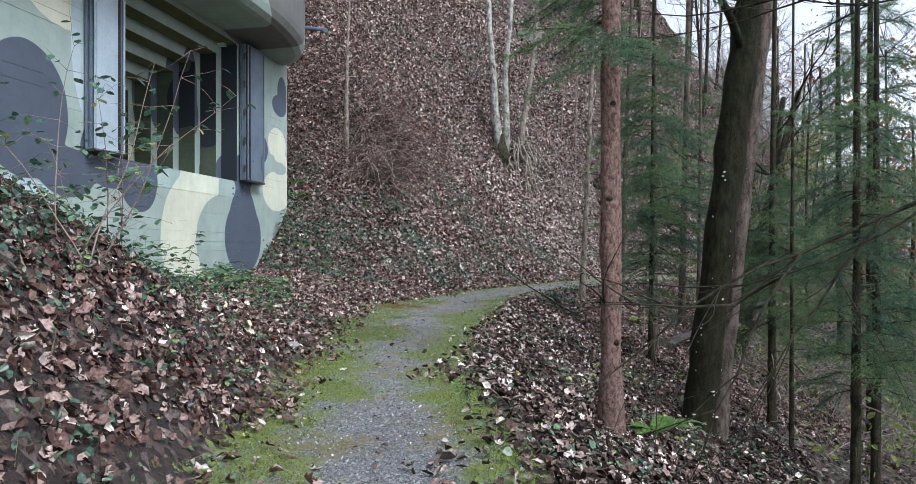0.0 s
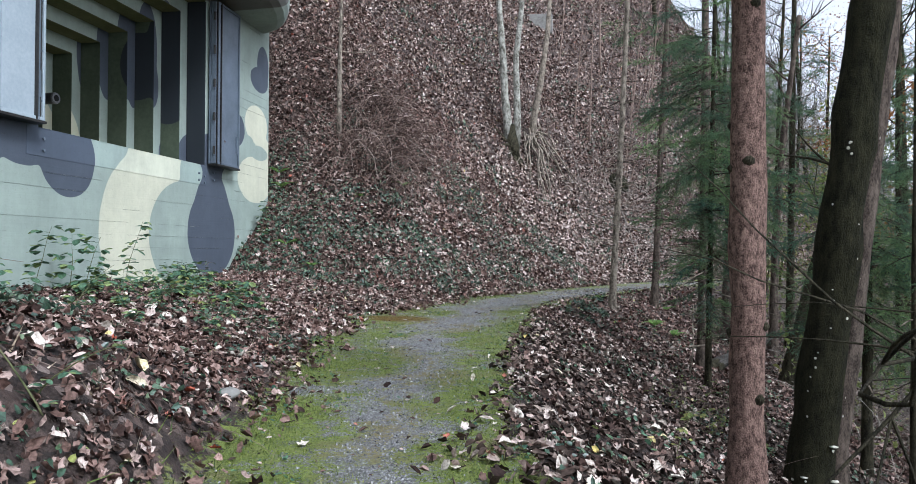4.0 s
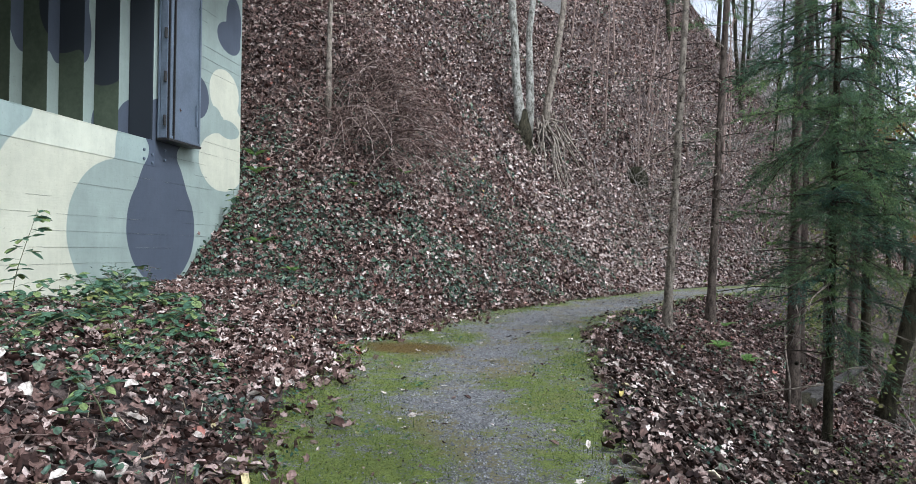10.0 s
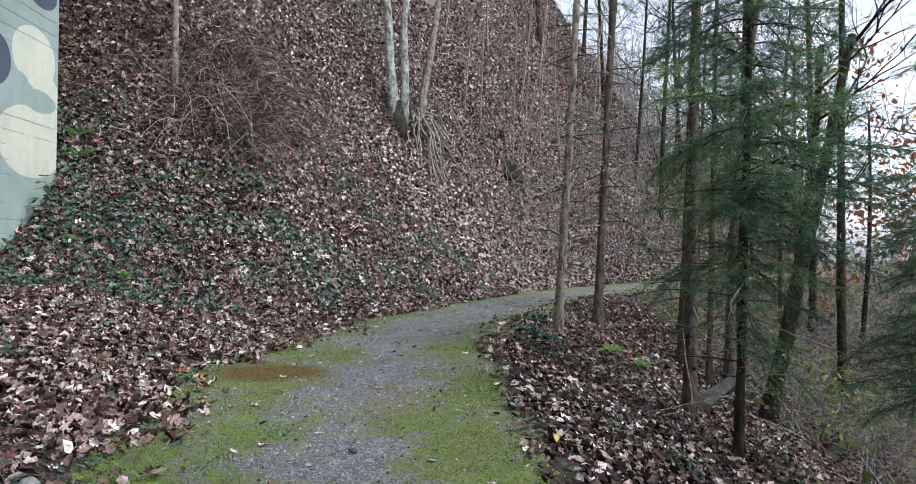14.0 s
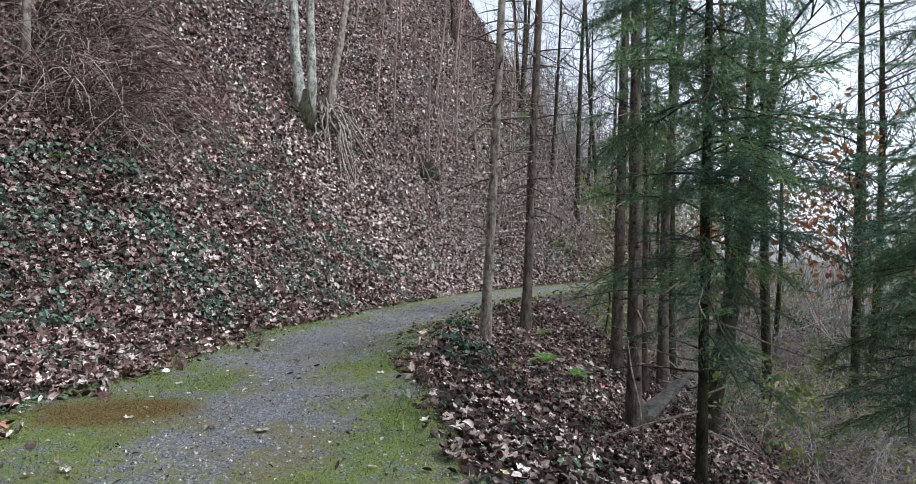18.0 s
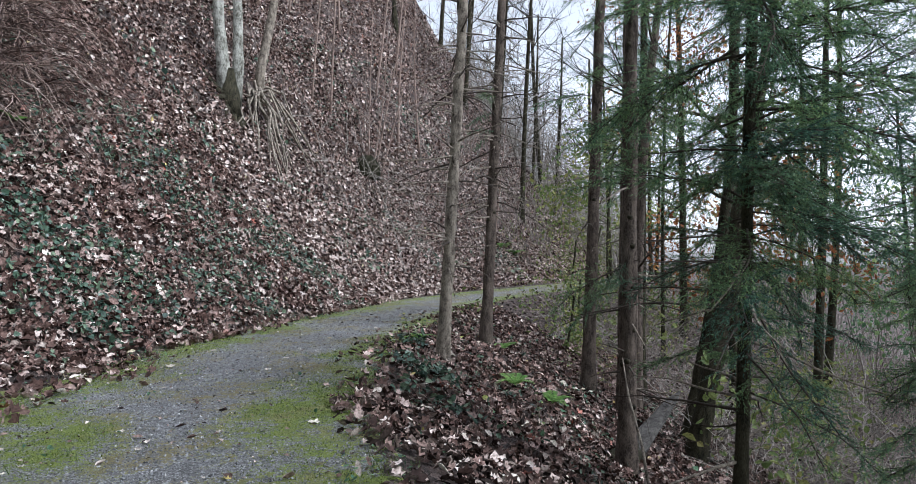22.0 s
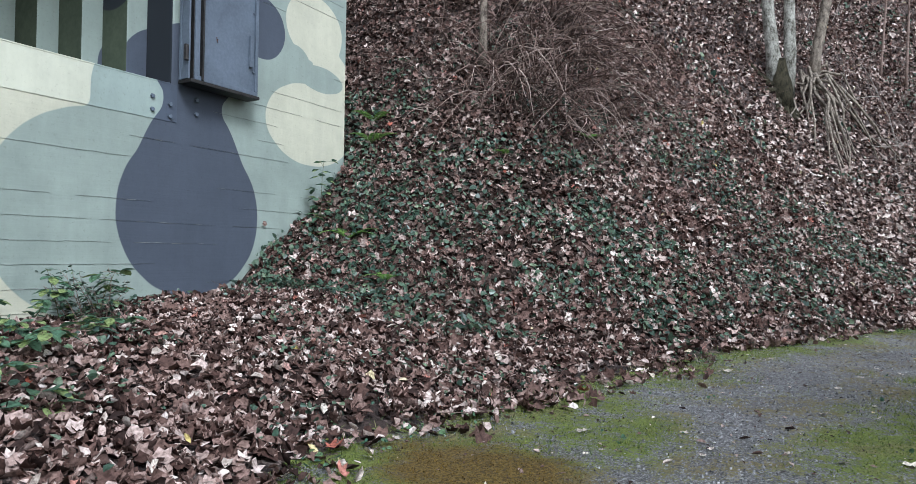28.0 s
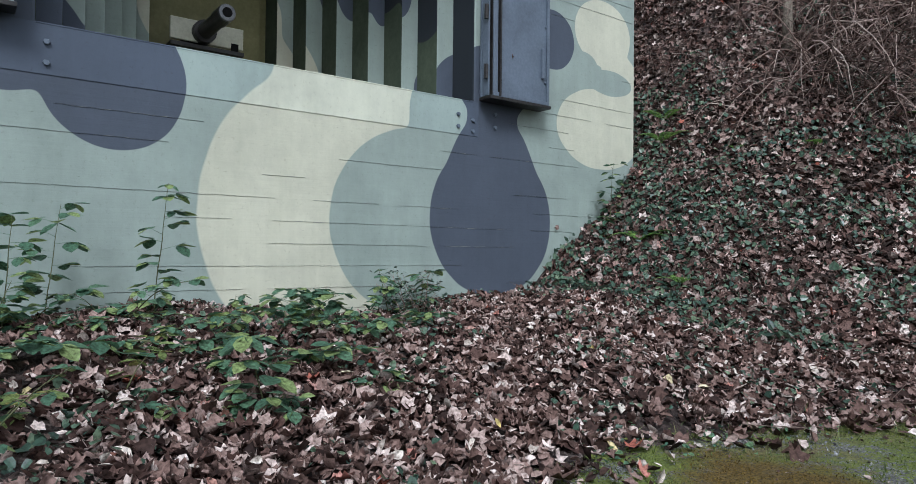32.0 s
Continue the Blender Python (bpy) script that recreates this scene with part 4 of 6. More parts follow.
def spruce(base, top, r0, r1, bark, label, green=(), dead=(), bend=0.05, seed=0):
    """A spruce: trunk, dead snags and green boughs. green: rows of (from z, to z, boughs, length, way or None)."""
    r = random.Random(seed)
    gzv = ground_z(base[0], base[1])
    g, pts = trunk_geo((base[0], base[1], min(base[2], gzv) - 0.25), top, r0, r1, bend, seed)
    tree = tagged(new("spruce_tree"), label, "tree")
    part("trunk", g, bark, tree, smooth=True)
    for _ in range(18):
        z = gzv + r.uniform(0.3, 5.5)
        p, q = at_height(pts, z), at_height(pts, z + 0.01)
        a = r.uniform(0, 6.28)
        rad = r0 + (r1 - r0) * (z - gzv) / (top[2] - gzv)
        way = Vector((math.cos(a), math.sin(a), 0.1))
        part("knot", Geo().tube([p + way * rad * 0.8, p + way * rad * 1.03, p + way * rad * 1.16], [rad * 0.42, rad * 0.26, rad * 0.08], 7), MAT_BARK_DARK, tree, smooth=True)
    for z0, z1, count, length in dead:
        for _ in range(count):
            z = r.uniform(z0, z1)
            p = at_height(pts, z)
            a = r.uniform(0, 2 * math.pi)
            L = length * r.uniform(0.35, 1.1)
            line = twig_line(r, p, (math.cos(a), math.sin(a), r.uniform(-0.25, 0.25)), L, 0.04, 6, 0.13)
            gg = Geo().tube(line, [0.017 * (1 - k / 8) for k in range(7)], 4)
            for k in (2, 3, 4, 5):
                if r.random() < 0.8:
                    w = (line[k] - line[k - 1]).normalized() + Vector((r.uniform(-1, 1), r.uniform(-1, 1), r.uniform(-.5, .3)))
                    gg.tube(twig_line(r, line[k], w, L * 0.35, 0.05, 3, 0.2), [0.004, 0.003, 0.002, 0.001], 3, cap=False)
            part("dead_branch", gg, MAT_BARK_GREY if r.random() < 0.6 else MAT_TWIG_DARK, tree, smooth=True)
    for z0, z1, count, length, aim in green:
        for i in range(int(count * 1.85)):
            z = z0 + (z1 - z0) * (i + r.random()) / (count * 1.85)
            p = at_height(pts, z)
            a = radians(aim) + r.gauss(0, 0.55) if aim is not None else r.uniform(0, 2 * math.pi)
            s = length / 1.5 * r.uniform(0.35, 1.0) * (1 - 0.25 * (z - z0) / max(z1 - z0, 0.1))
            wood, needles = BOUGHS[r.randrange(len(BOUGHS))]
            b = new("bough", wood)
            b.matrix_basis = Matrix.Translation(p) @ Euler((r.uniform(-0.6, 0.6), r.uniform(-0.25, 0.5), a)).to_matrix().to_4x4() @ Matrix.Scale(s, 4)
            b.parent = tree
            nd = new("needles", needles)
            nd.parent = b
    return tree


SL = "slender spruce with knotty brown bark and dead lower twigs"
spruce((9.34, -12.17, -0.8), (9.46, -12.25, 13), 0.125, 0.07, MAT_BARK, "straight spruce with reddish-brown bark beside the path",
       green=[(3.5, 4.9, 9, 1.5, 150), (3.3, 6.5, 12, 1.9, None)], dead=[(0.9, 3.0, 3, 0.1)], bend=0.02, seed=1)
spruce((9.14, 0.6, -0.15), (9.7, 0.45, 13), 0.088, 0.04, MAT_BARK_GREY, "slender spruce with grey lichened bark at the path's edge", dead=[(0.9, 5.5, 60, 1.1), (5, 9, 16, 1.2)], green=[(6.5, 9, 8, 1.3, None)], seed=2)
spruce((10.43, 2.68, 0.1), (11.0, 2.4, 13), 0.10, 0.045, MAT_BARK_BROWN, SL, dead=[(1.0, 5.5, 60, 1.2), (5, 9, 14, 1.2)], green=[(3.3, 4.3, 3, 0.9, 200), (6.5, 9, 8, 1.3, None)], seed=3)
spruce((12.32, 2.5, -0.97), (12.7, 2.3, 13), 0.12, 0.05, MAT_BARK_BROWN, SL, dead=[(0.0, 4, 24, 0.8)], green=[(3.2, 7, 10, 1.6, None)], seed=4)
spruce((12.75, 2.1, -1.2), (12.95, 2.1, 11), 0.07, 0.03, MAT_BARK_BROWN, SL, dead=[(0.2, 4, 8, 0.6)], green=[(3.4, 7, 8, 1.3, None)], seed=5)
spruce((11.03, -1.18, -1.3), (11.1, -1.25, 11), 0.115, 0.05, MAT_BARK_BROWN, SL, dead=[(-0.4, 3.5, 22, 0.8)], green=[(0.95, 1.25, 3, 1.7, 165), (2.9, 6.5, 11, 1.6, None)], seed=6)
spruce((10.69, -3.68, -1.2), (10.85, -3.85, 9), 0.062, 0.025, MAT_BARK_DARK, "young spruce with dense green boughs", dead=[(-0.5, 1.6, 22, 2.1)],
       green=[(0.1, 1.3, 7, 1.4, None), (1.0, 2.4, 20, 1.8, None), (2.0, 5.0, 34, 2.1, None), (4.6, 6.4, 12, 1.7, None)], seed=7)
spruce((13.1, -4.6, -2.4), (13.3, -4.6, 9), 0.09, 0.03, MAT_BARK_DARK, "young spruce with dense green boughs", dead=[(-1.2, 1.0, 10, 1.4)],
       green=[(-0.3, 1.6, 30, 1.9, None), (1.0, 2.7, 22, 2.1, None)], seed=8)
spruce((12.4, -10.8, -2.2), (12.5, -10.8, 6), 0.07, 0.02, MAT_BARK_DARK, "small dark spruce below the path", dead=[(-1.2, 0.3, 6, 0.8)], green=[(-0.5, 3.2, 38, 1.3, None)], seed=9)
spruce((13.6, -8.4, -2.8), (13.7, -8.4, 8), 0.08, 0.02, MAT_BARK_DARK, "small dark spruce below the path", dead=[(-1.8, 0.3, 6, 0.8)], green=[(-0.6, 4.8, 42, 1.7, None)], seed=10)
spruce((12.9, -6.6, -2.4), (13.0, -6.6, 6), 0.045, 0.02, MAT_BARK_DARK, "thin young spruce below the path", dead=[(-1.2, 1.0, 8, 0.7)], green=[(1.2, 4.0, 10, 1.1, None)], seed=11)
spruce((14.6, 4.6, -1.3), (14.8, 4.6, 12), 0.12, 0.05, MAT_BARK_DARK, SL, dead=[(0.2, 5, 12, 0.9)], green=[(2.6, 8, 24, 2.0, None)], seed=12)
spruce((16.5, -1.0, -3.5), (16.6, -1, 11), 0.12, 0.05, MAT_BARK_DARK, SL, dead=[(-1, 3, 12, 1.2)], green=[(-1.0, 8, 40, 2.3, None)], seed=13)
spruce((18.5, 6.5, -3.5), (18.5, 6.5, 13), 0.14, 0.05, MAT_BARK_DARK, SL, dead=[(-1, 4, 10, 1.2)], green=[(3.0, 10, 20, 2.2, None)], seed=14)


def limb(g, r, start, way, length, radius, depth, spread=0.75, droop=-0.02, kids=4):
    """A bare limb with its side branches."""
    n = 6
    line = twig_line(r, start, way, length, droop, n, 0.16)
    g.tube(line, [radius * (1 - 0.75 * i / n) for i in range(n + 1)], 6 if radius > 0.03 else 4 if radius > 0.01 else 3, cap=False)
    if depth:
        for _ in range(kids):
            k = r.randrange(2, n + 1)
            d = (line[k] - line[k - 1]).normalized() + Vector((r.uniform(-1, 1), r.uniform(-1, 1), r.uniform(-0.4, 0.9))) * spread
            limb(g, r, line[k], d, length * r.uniform(0.4, 0.65), radius * 0.45, depth - 1, spread, droop, kids)


def bare_tree(name, base, top, r0, r1, bark, label, seed, limbs=9, z_from=0.35, length=2.6, depth=2, twig=None, bend=0.2, kids=4):
    r = random.Random(seed)
    tree = tagged(new(name), label, "tree")
    z = ground_z(base[0], base[1])
    g, pts = trunk_geo((base[0], base[1], min(z, base[2]) - 0.3), top, r0, r1, bend, seed)
    part("trunk", g, bark, tree, smooth=True)
    for i in range(limbs):
        h = pts[0].z + (pts[-1].z - pts[0].z) * (z_from + (1 - z_from) * (i + r.random()) / limbs)
        p = at_height(pts, h)
        a = r.uniform(0, 6.28)
        gg = Geo()
        limb(gg, r, p, (math.cos(a), math.sin(a), r.uniform(0.2, 0.9)), length * r.uniform(0.6, 1.1), r1 * 0.55, depth, kids=kids)
        part("limb", gg, twig or bark, tree, smooth=True)
    return tree


big = bare_tree("beech_tree", (10.85, -8.4, -1.95), (12.6, -8.75, 12), 0.27, 0.16, MAT_BARK_MOSS, "thick leaning tree with dark mossy bark", 21, limbs=5, z_from=0.45, bend=0.05)
part("lichened_stem", trunk_geo((11.2, -8.15, -2.3), (12.8, -8.3, 12), 0.16, 0.10, 0.05, 5)[0], MAT_BARK_BROWN, big, "second stem with grey lichened bark", smooth=True)
spots = random.Random(61)
for k in range(26):
    # pale lichen and small shelf fungi dotted up the bark
    h = spots.uniform(0.03, 0.36)
    a = spots.uniform(-1.0, 1.4)
    rad = (0.27 - 0.11 * h) * (1 + 0.5 * max(0, 1 - h * 9) ** 2) * 1.03
    c = Vector((10.85 + 1.75 * h + rad * math.sin(a), -8.4 - 0.35 * h - rad * math.cos(a), -2.25 + 14.25 * h))
    out, s = Vector((math.sin(a), -math.cos(a), 0)), spots.uniform(0.008, 0.022)
    side = out.cross(Vector((0, 0, 1)))
    rim = [c + (side * math.cos(q * 0.9) + Vector((0, 0, 1)) * math.sin(q * 0.9)) * s * spots.uniform(0.7, 1.2) for q in range(7)]
    part("lichen_spot", Geo().add(rim + [c + out * s * 0.5], [(q, (q + 1) % 7, 7) for q in range(7)]), MAT_FUNGUS, big, "pale lichen spot", smooth=True)
far_side = tagged(new("bare_tree"), "bare mossy tree whose limb reaches over the slope", "tree")
gfar, _ = trunk_geo((14.9, -13.0, -3.9), (15.1, -13.1, 8), 0.16, 0.08, 0.1, 31)
part("trunk", gfar, MAT_BARK_DARK, far_side, smooth=True)
r31 = random.Random(31)
for way, zz, ln, thick in (((-1, 0.17, -0.04), 2.4, 4.9, 0.042), ((-0.9, 0.4, 0.22), 3.3, 4.2, 0.035), ((-0.8, 0.6, 0.2), 3.9, 4.2, 0.03), ((-0.95, 0.2, 0.3), 4.3, 4.2, 0.03)):
    gl = Geo()
    limb(gl, r31, (15.0, -13.0, zz), way, ln, thick, 2, 0.7, 0.0, 5)
    part("limb", gl, MAT_BARK_DARK, far_side, smooth=True)

# two stems that lean together over the lower slope, and the split log beside them
bare_tree("leaning_tree", (13.27, 0.78, -2.1), (15.6, 1.6, 6.0), 0.17, 0.08, MAT_BARK_DARK, "dark leaning tree with a curved foot", 41, limbs=5, z_from=0.5, bend=0.25)
bare_tree("leaning_tree", (13.9, 2.0, -2.2), (15.4, 2.4, 6.0), 0.13, 0.07, MAT_BARK_DARK, "dark leaning tree with a curved foot", 42, limbs=4, z_from=0.5, bend=0.3)
bare_tree("young_tree", (13.8, 3.37, -1.2), (14.5, 3.3, 8), 0.13, 0.06, MAT_BARK_BROWN, "slim bare tree below the path", 43, limbs=7, z_from=0.3, length=1.6)

log = tagged(new("fallen_log"), "split fallen log, mossy and dark with a pale broken end", "log")
p0, p1 = Vector((11.2, -0.75, -1.45)), Vector((13.05, 0.75, -0.88))
g = Geo()
lr = random.Random(3)
ring = []
for i in range(9):
    t = i / 8
    c = p0.lerp(p1, t)
    up, sd = Vector((0, 0, 1)), (p1 - p0).cross(Vector((0, 0, 1))).normalized()
    w, h = 0.15 * (1 - t) ** 0.5 + 0.02, 0.15 * (1 - t) ** 0.6 + 0.02
    ring.append([c + sd * w * math.cos(a) * lr.uniform(.85, 1.1) + up * h * (math.sin(a) if math.sin(a) < 0.75 else 0.75) * lr.uniform(.85, 1.1) for a in np.linspace(0, 2 * math.pi, 11)[:-1]])
g.add([p for q in ring for p in q], [(i * 10 + k, i * 10 + (k + 1) % 10, (i + 1) * 10 + (k + 1) % 10, (i + 1) * 10 + k) for i in range(8) for k in range(10)] + [tuple(range(9, -1, -1)), tuple(range(80, 90))])
part("wood", g, MAT_LOG, log)
part("rotten_end", Geo().tube([p0 + Vector((-0.5, -0.4, -0.2)), p0 + Vector((-0.1, -0.08, 0.0)), p0 + Vector((0.35, 0.28, 0.05))], [0.2, 0.24, 0.17], 9), MAT_BARK_DARK, log, "black rotten end", smooth=True)
stick = tagged(new("fallen_branch"), "pale peeled branch leaning on the slope", "branch")
part("stem", Geo().tube([(10.55, -2.55, -1.25), (10.7, -2.1, -0.8), (10.74, -1.75, -0.35), (10.8, -1.5, 0.05)], [0.02, 0.018, 0.014, 0.007], 6), MAT_BARK_GREY, stick, smooth=True)

# ---- on the slope ----
def lay(x, y, up=0.0):
    return (x, y, ground_z(x, y) + up)


twin = tagged(new("birch_tree"), "twin-stemmed pale tree with a dark foot on the slope", "tree")
bx, by = 5.36, 12.9
z0 = ground_z(bx, by)
part("stem", Geo().tube([(bx, by, z0 - .5), (bx - .1, by, z0 + .9), (bx - .25, by, z0 + 2.2), (bx - .3, by, z0 + 3.6), (bx - .5, by, z0 + 6), (bx - .6, by, z0 + 12)], [.30, .2, .17, .155, .13, .06], 12), MAT_BARK_PALE, twin, smooth=True)
part("stem", Geo().tube([(bx + .22, by + .05, z0 - .3), (bx + .33, by, z0 + .9), (bx + .30, by, z0 + 2.4), (bx + .25, by, z0 + 3.8), (bx + .5, by, z0 + 6), (bx + .9, by, z0 + 12)], [.24, .17, .145, .13, .11, .05], 12), MAT_BARK_PALE, twin, smooth=True)
part("foot", Geo().tube([(bx + .05, by - .12, z0 - .7), (bx + .1, by - .08, z0 - .1), (bx + .12, by - .02, z0 + .8)], [.46, .33, .15], 12), MAT_BARK_DARK, twin, "dark mossy foot", smooth=True)
rt = random.Random(8)
for k in range(7):
    # roots that spread over the slope round the dark foot
    a = -2.9 + 0.42 * k
    line = [Vector((bx + .1, by - .05, z0 + .45))]
    for i in range(1, 6):
        x, y = bx + .1 + math.cos(a) * .2 * i, by - .05 + math.sin(a) * .2 * i
        line.append(Vector((x, y, ground_z(x, y) + .10 - .03 * i)))
    part("root", Geo().tube(line, [.16, .14, .11, .08, .06, .03], 7), MAT_BARK_DARK, twin, smooth=True)
third = tagged(new("birch_tree"), "slim pale tree on bare hanging roots", "tree")
cx, cy = 6.2, 14.6
z1 = ground_z(cx, cy)
part("stem", Geo().tube([(cx, cy, z1 - .2), (cx + .12, cy, z1 + 1.2), (cx + .45, cy, z1 + 3), (cx + .75, cy, z1 + 5.2), (cx + 1.0, cy, z1 + 9)], [.2, .16, .14, .12, .07], 12), MAT_BARK_GREY, third, smooth=True)
for k in range(20):
    a = rt.uniform(-2.1, 0.6)
    line = [Vector((cx, cy, z1 + rt.uniform(0.1, 0.5)))]
    reach, sag = rt.uniform(0.7, 2.9), rt.uniform(0.3, 1.0)
    for i in range(1, 8):
        t = i / 7
        x, y = cx + math.cos(a) * reach * t + rt.uniform(-.2, .2) * math.sin(math.pi * t), cy + math.sin(a) * reach * t * 1.3 + rt.uniform(-.15, .15)
        line.append(Vector((x, y, ground_z(x, y) + sag * math.sin(t * math.pi) * (1 - t) * 2 - (0.05 if i == 7 else -0.02))))
    part("root", Geo().tube(line, [.055 * (1 - i / 10) for i in range(8)], 6), MAT_BARK_GREY, third, smooth=True)


def sapling(x, y, height, r0, label, seed, lean=(0, 0), mat=None, twigs=8):
    r = random.Random(seed)
    tree = tagged(new("sapling"), label, "sapling", "saplings on the slope")
    base = lay(x, y, -0.1)
    top = (x + lean[0] * height, y + lean[1] * height, base[2] + height)
    g, pts = trunk_geo(base, top, r0, r0 * 0.3, 0.15, seed, 7, 8, 0.2)
    part("stem", g, mat or MAT_TWIG, tree, smooth=True)
    for _ in range(twigs):
        p = at_height(pts, base[2] + height * r.uniform(0.25, 0.95))
        gg = Geo()
        limb(gg, r, p, (r.uniform(-1, 1), r.uniform(-1, 1), r.uniform(0.1, 0.8)), height * r.uniform(.1, .25), r0 * 0.3, 1, kids=3)
        part("twig", gg, mat or MAT_TWIG, tree, smooth=True)
    return tree


sapling(0.97, 2.85, 7, 0.085, "thin brown sapling in a dry thicket", 51, (0.03, 0), MAT_BARK_GREY)
for i, (x, y, h, r0, ln) in enumerate([(8.2, 18.7, 7, 0.045, (0.08, 0)), (9.0, 19.5, 8, 0.05, (0.03, 0)), (10.6, 18.6, 6, 0.04, (0.1, 0)), (10.75, 18.8, 7, 0.045, (0.18, 0)), (10.5, 18.9, 7.5, 0.04, (0.02, 0.0)),
                                       (10.9, 18.5, 6, 0.035, (0.25, 0)), (12.2, 21.5, 8, 0.06, (0.05, 0)), (13.5, 23, 8, 0.06, (-0.03, 0)), (11.5, 24, 9, 0.06, (0.1, 0)), (14.2, 20.5, 7, 0.05, (0.12, 0)),
                                       (7.3, 22, 8, 0.05, (0.06, 0)), (9.8, 25, 9, 0.06, (0.0, 0)), (15.5, 24, 9, 0.07, (0.06, 0)), (13, 27, 9, 0.07, (0.1, 0)), (16.5, 27, 9, 0.06, (0.0, 0)), (17.5, 23.5, 7, .05, (.1, 0))]):
    sapling(x, y, h, r0, "thin bare sapling on the leafy slope", 60 + i, ln)
stump = tagged(new("tree_stump"), "stump with thin shoots on the slope, its hollow's shade coloured in", "stump")
sx, sy = 10.45, 18.5
sz = ground_z(sx, sy)
# closed lump in near-black bark, the darkness of the hole put into its colour
part("hollow", Geo().tube([(sx, sy + .3, sz - .3), (sx - .05, sy, sz + .25), (sx - .1, sy - .25, sz + .45)], [.62, .55, .38], 9), MAT_BARK_MOSS, stump, smooth=True)
slab = tagged(new("concrete_slab"), "weathered grey concrete slab high on the slope", "slab")
sl = ground_z(5.8, 23.4)
part("block", Geo().box(4.9, 23.3, sl - 0.6, 6.9, 24.2, sl + 0.6), MAT_SLAB, slab, bevel=0.05)

# ---- plants ----
def leaf_shape(points, fold=0.15):
    """A flat leaf with a fold along its rib: outline points on one side, mirrored."""
    v = [(0, 0, 0)]
    half = list(points)
    for x, y in half:
        v.append((x, y, fold * abs(x)))
    v.append((0, 1, 0.02))
    for x, y in reversed(half):
        v.append((-x, y, fold * abs(x)))
    n = len(half)
    tip = n + 1
    tris = [(0, i, i + 1) for i in range(1, tip)] + [(0, i, i + 1) for i in range(tip, 2 * n + 1)]
    return v, tris


OVAL = leaf_shape([(0.28, 0.3), (0.3, 0.65)], 0.35)
HEART = leaf_shape([(0.42, 0.1), (0.38, 0.6)], 0.2)
MAPLE = ([(0, 0, 0.0), (0.16, -0.6, 0.05), (0.6, -0.45, 0.25), (0.52, -0.06, 0.1), (0.84, 0.34, 0.38), (0.48, 0.5, 0.08), (0.04, 0.88, 0.3), (-0.45, 0.52, 0.04), (-0.8, 0.3, 0.34), (-0.52, -0.03, 0.12), (-0.58, -0.5, 0.18)],
         [(0, 1, 2), (0, 2, 3), (0, 3, 4), (0, 4, 5), (0, 5, 6), (0, 6, 7), (0, 7, 8), (0, 8, 9), (0, 9, 10), (0, 10, 1)])
FOLDED = ([(0, -0.75, 0.1), (0.42, -0.45, 0.32), (0.56, 0.25, 0.42), (0.05, 0.85, 0.1), (-0.36, 0.35, 0.34), (-0.5, -0.3, 0.22), (0, 0, 0)],
          [(6, 0, 1), (6, 1, 2), (6, 2, 3), (6, 3, 4), (6, 4, 5), (6, 5, 0)])
KITE = ([(0, -0.7, 0.1), (0.52, 0.05, 0.4), (0, 0.8, 0.12), (-0.5, 0.1, 0.35)], [(0, 1, 2), (0, 2, 3)])


def random_spots(seed, count, x0, x1, y0, y1, keep):
    """Places by chance where keep(x, y) allows them."""
    r = np.random.default_rng(seed)
    x, y = r.uniform(x0, x1, count), r.uniform(y0, y1, count)
    ok = keep(x, y, r.random(count)) & ~((x < 0.05) & (y < 0.0))
    return x[ok], y[ok]


def offroad(x, y, chance):
    d, half, _ = along(WAY, x, y)
    gap = np.abs(d) - half
    return gap + 0.2 * wave(x, y, 1.7, .7) > 0.11 - 0.7 * chance ** 4.5


def strew(name, label, category, seed, count, area, keep, shape, size, mat, tilt=0.35, lift=0.02, flat=1.0):
    x, y = random_spots(seed, count, *area, keep)
    r = np.random.default_rng(seed + 1)
    places = np.stack([x, y, land(x, y)[0] + lift * r.uniform(0.2, 1.2, len(x))], 1)
    sizes = r.uniform(*size, len(x)) * np.where(r.random(len(x)) < 0.12, 1.35, 1)
    v, f = scatter(places, ground_normals(x, y), *shape, sizes, np.full(len(x), tilt), seed + 2, flat)
    return tagged(new(name, fast_mesh(name, v, f, mat, len(shape[0]) == len(FOLDED[0]) or len(shape[0]) == len(MAPLE[0]))), label, category, kind="stuff")


def drift(x, y, c, least=0.45):
    """Leaves gather in drifts and leave dark soil bare between them."""
    return c < least + 0.5 * ease(wave(x, y, 1.9, 0.3) + 0.8 * wave(x, y, 5.2, 1.9), -0.9, 0.9)


def uphill(x, y, c):
    return offroad(x, y, c) & drift(x, y, (c * 7.3) % 1, 0.6) & (along(FOOT, x, y)[0] > -0.3)


def downhill(x, y, c):
    return offroad(x, y, c) & drift(x, y, (c * 7.3) % 1, 0.55) & (along(WAY, x, y)[0] < 0)


def on_bank(x, y, c):
    return offroad(x, y, c) & drift(x, y, (c * 7.3) % 1, 0.5) & (along(WAY, x, y)[0] > -0.5)


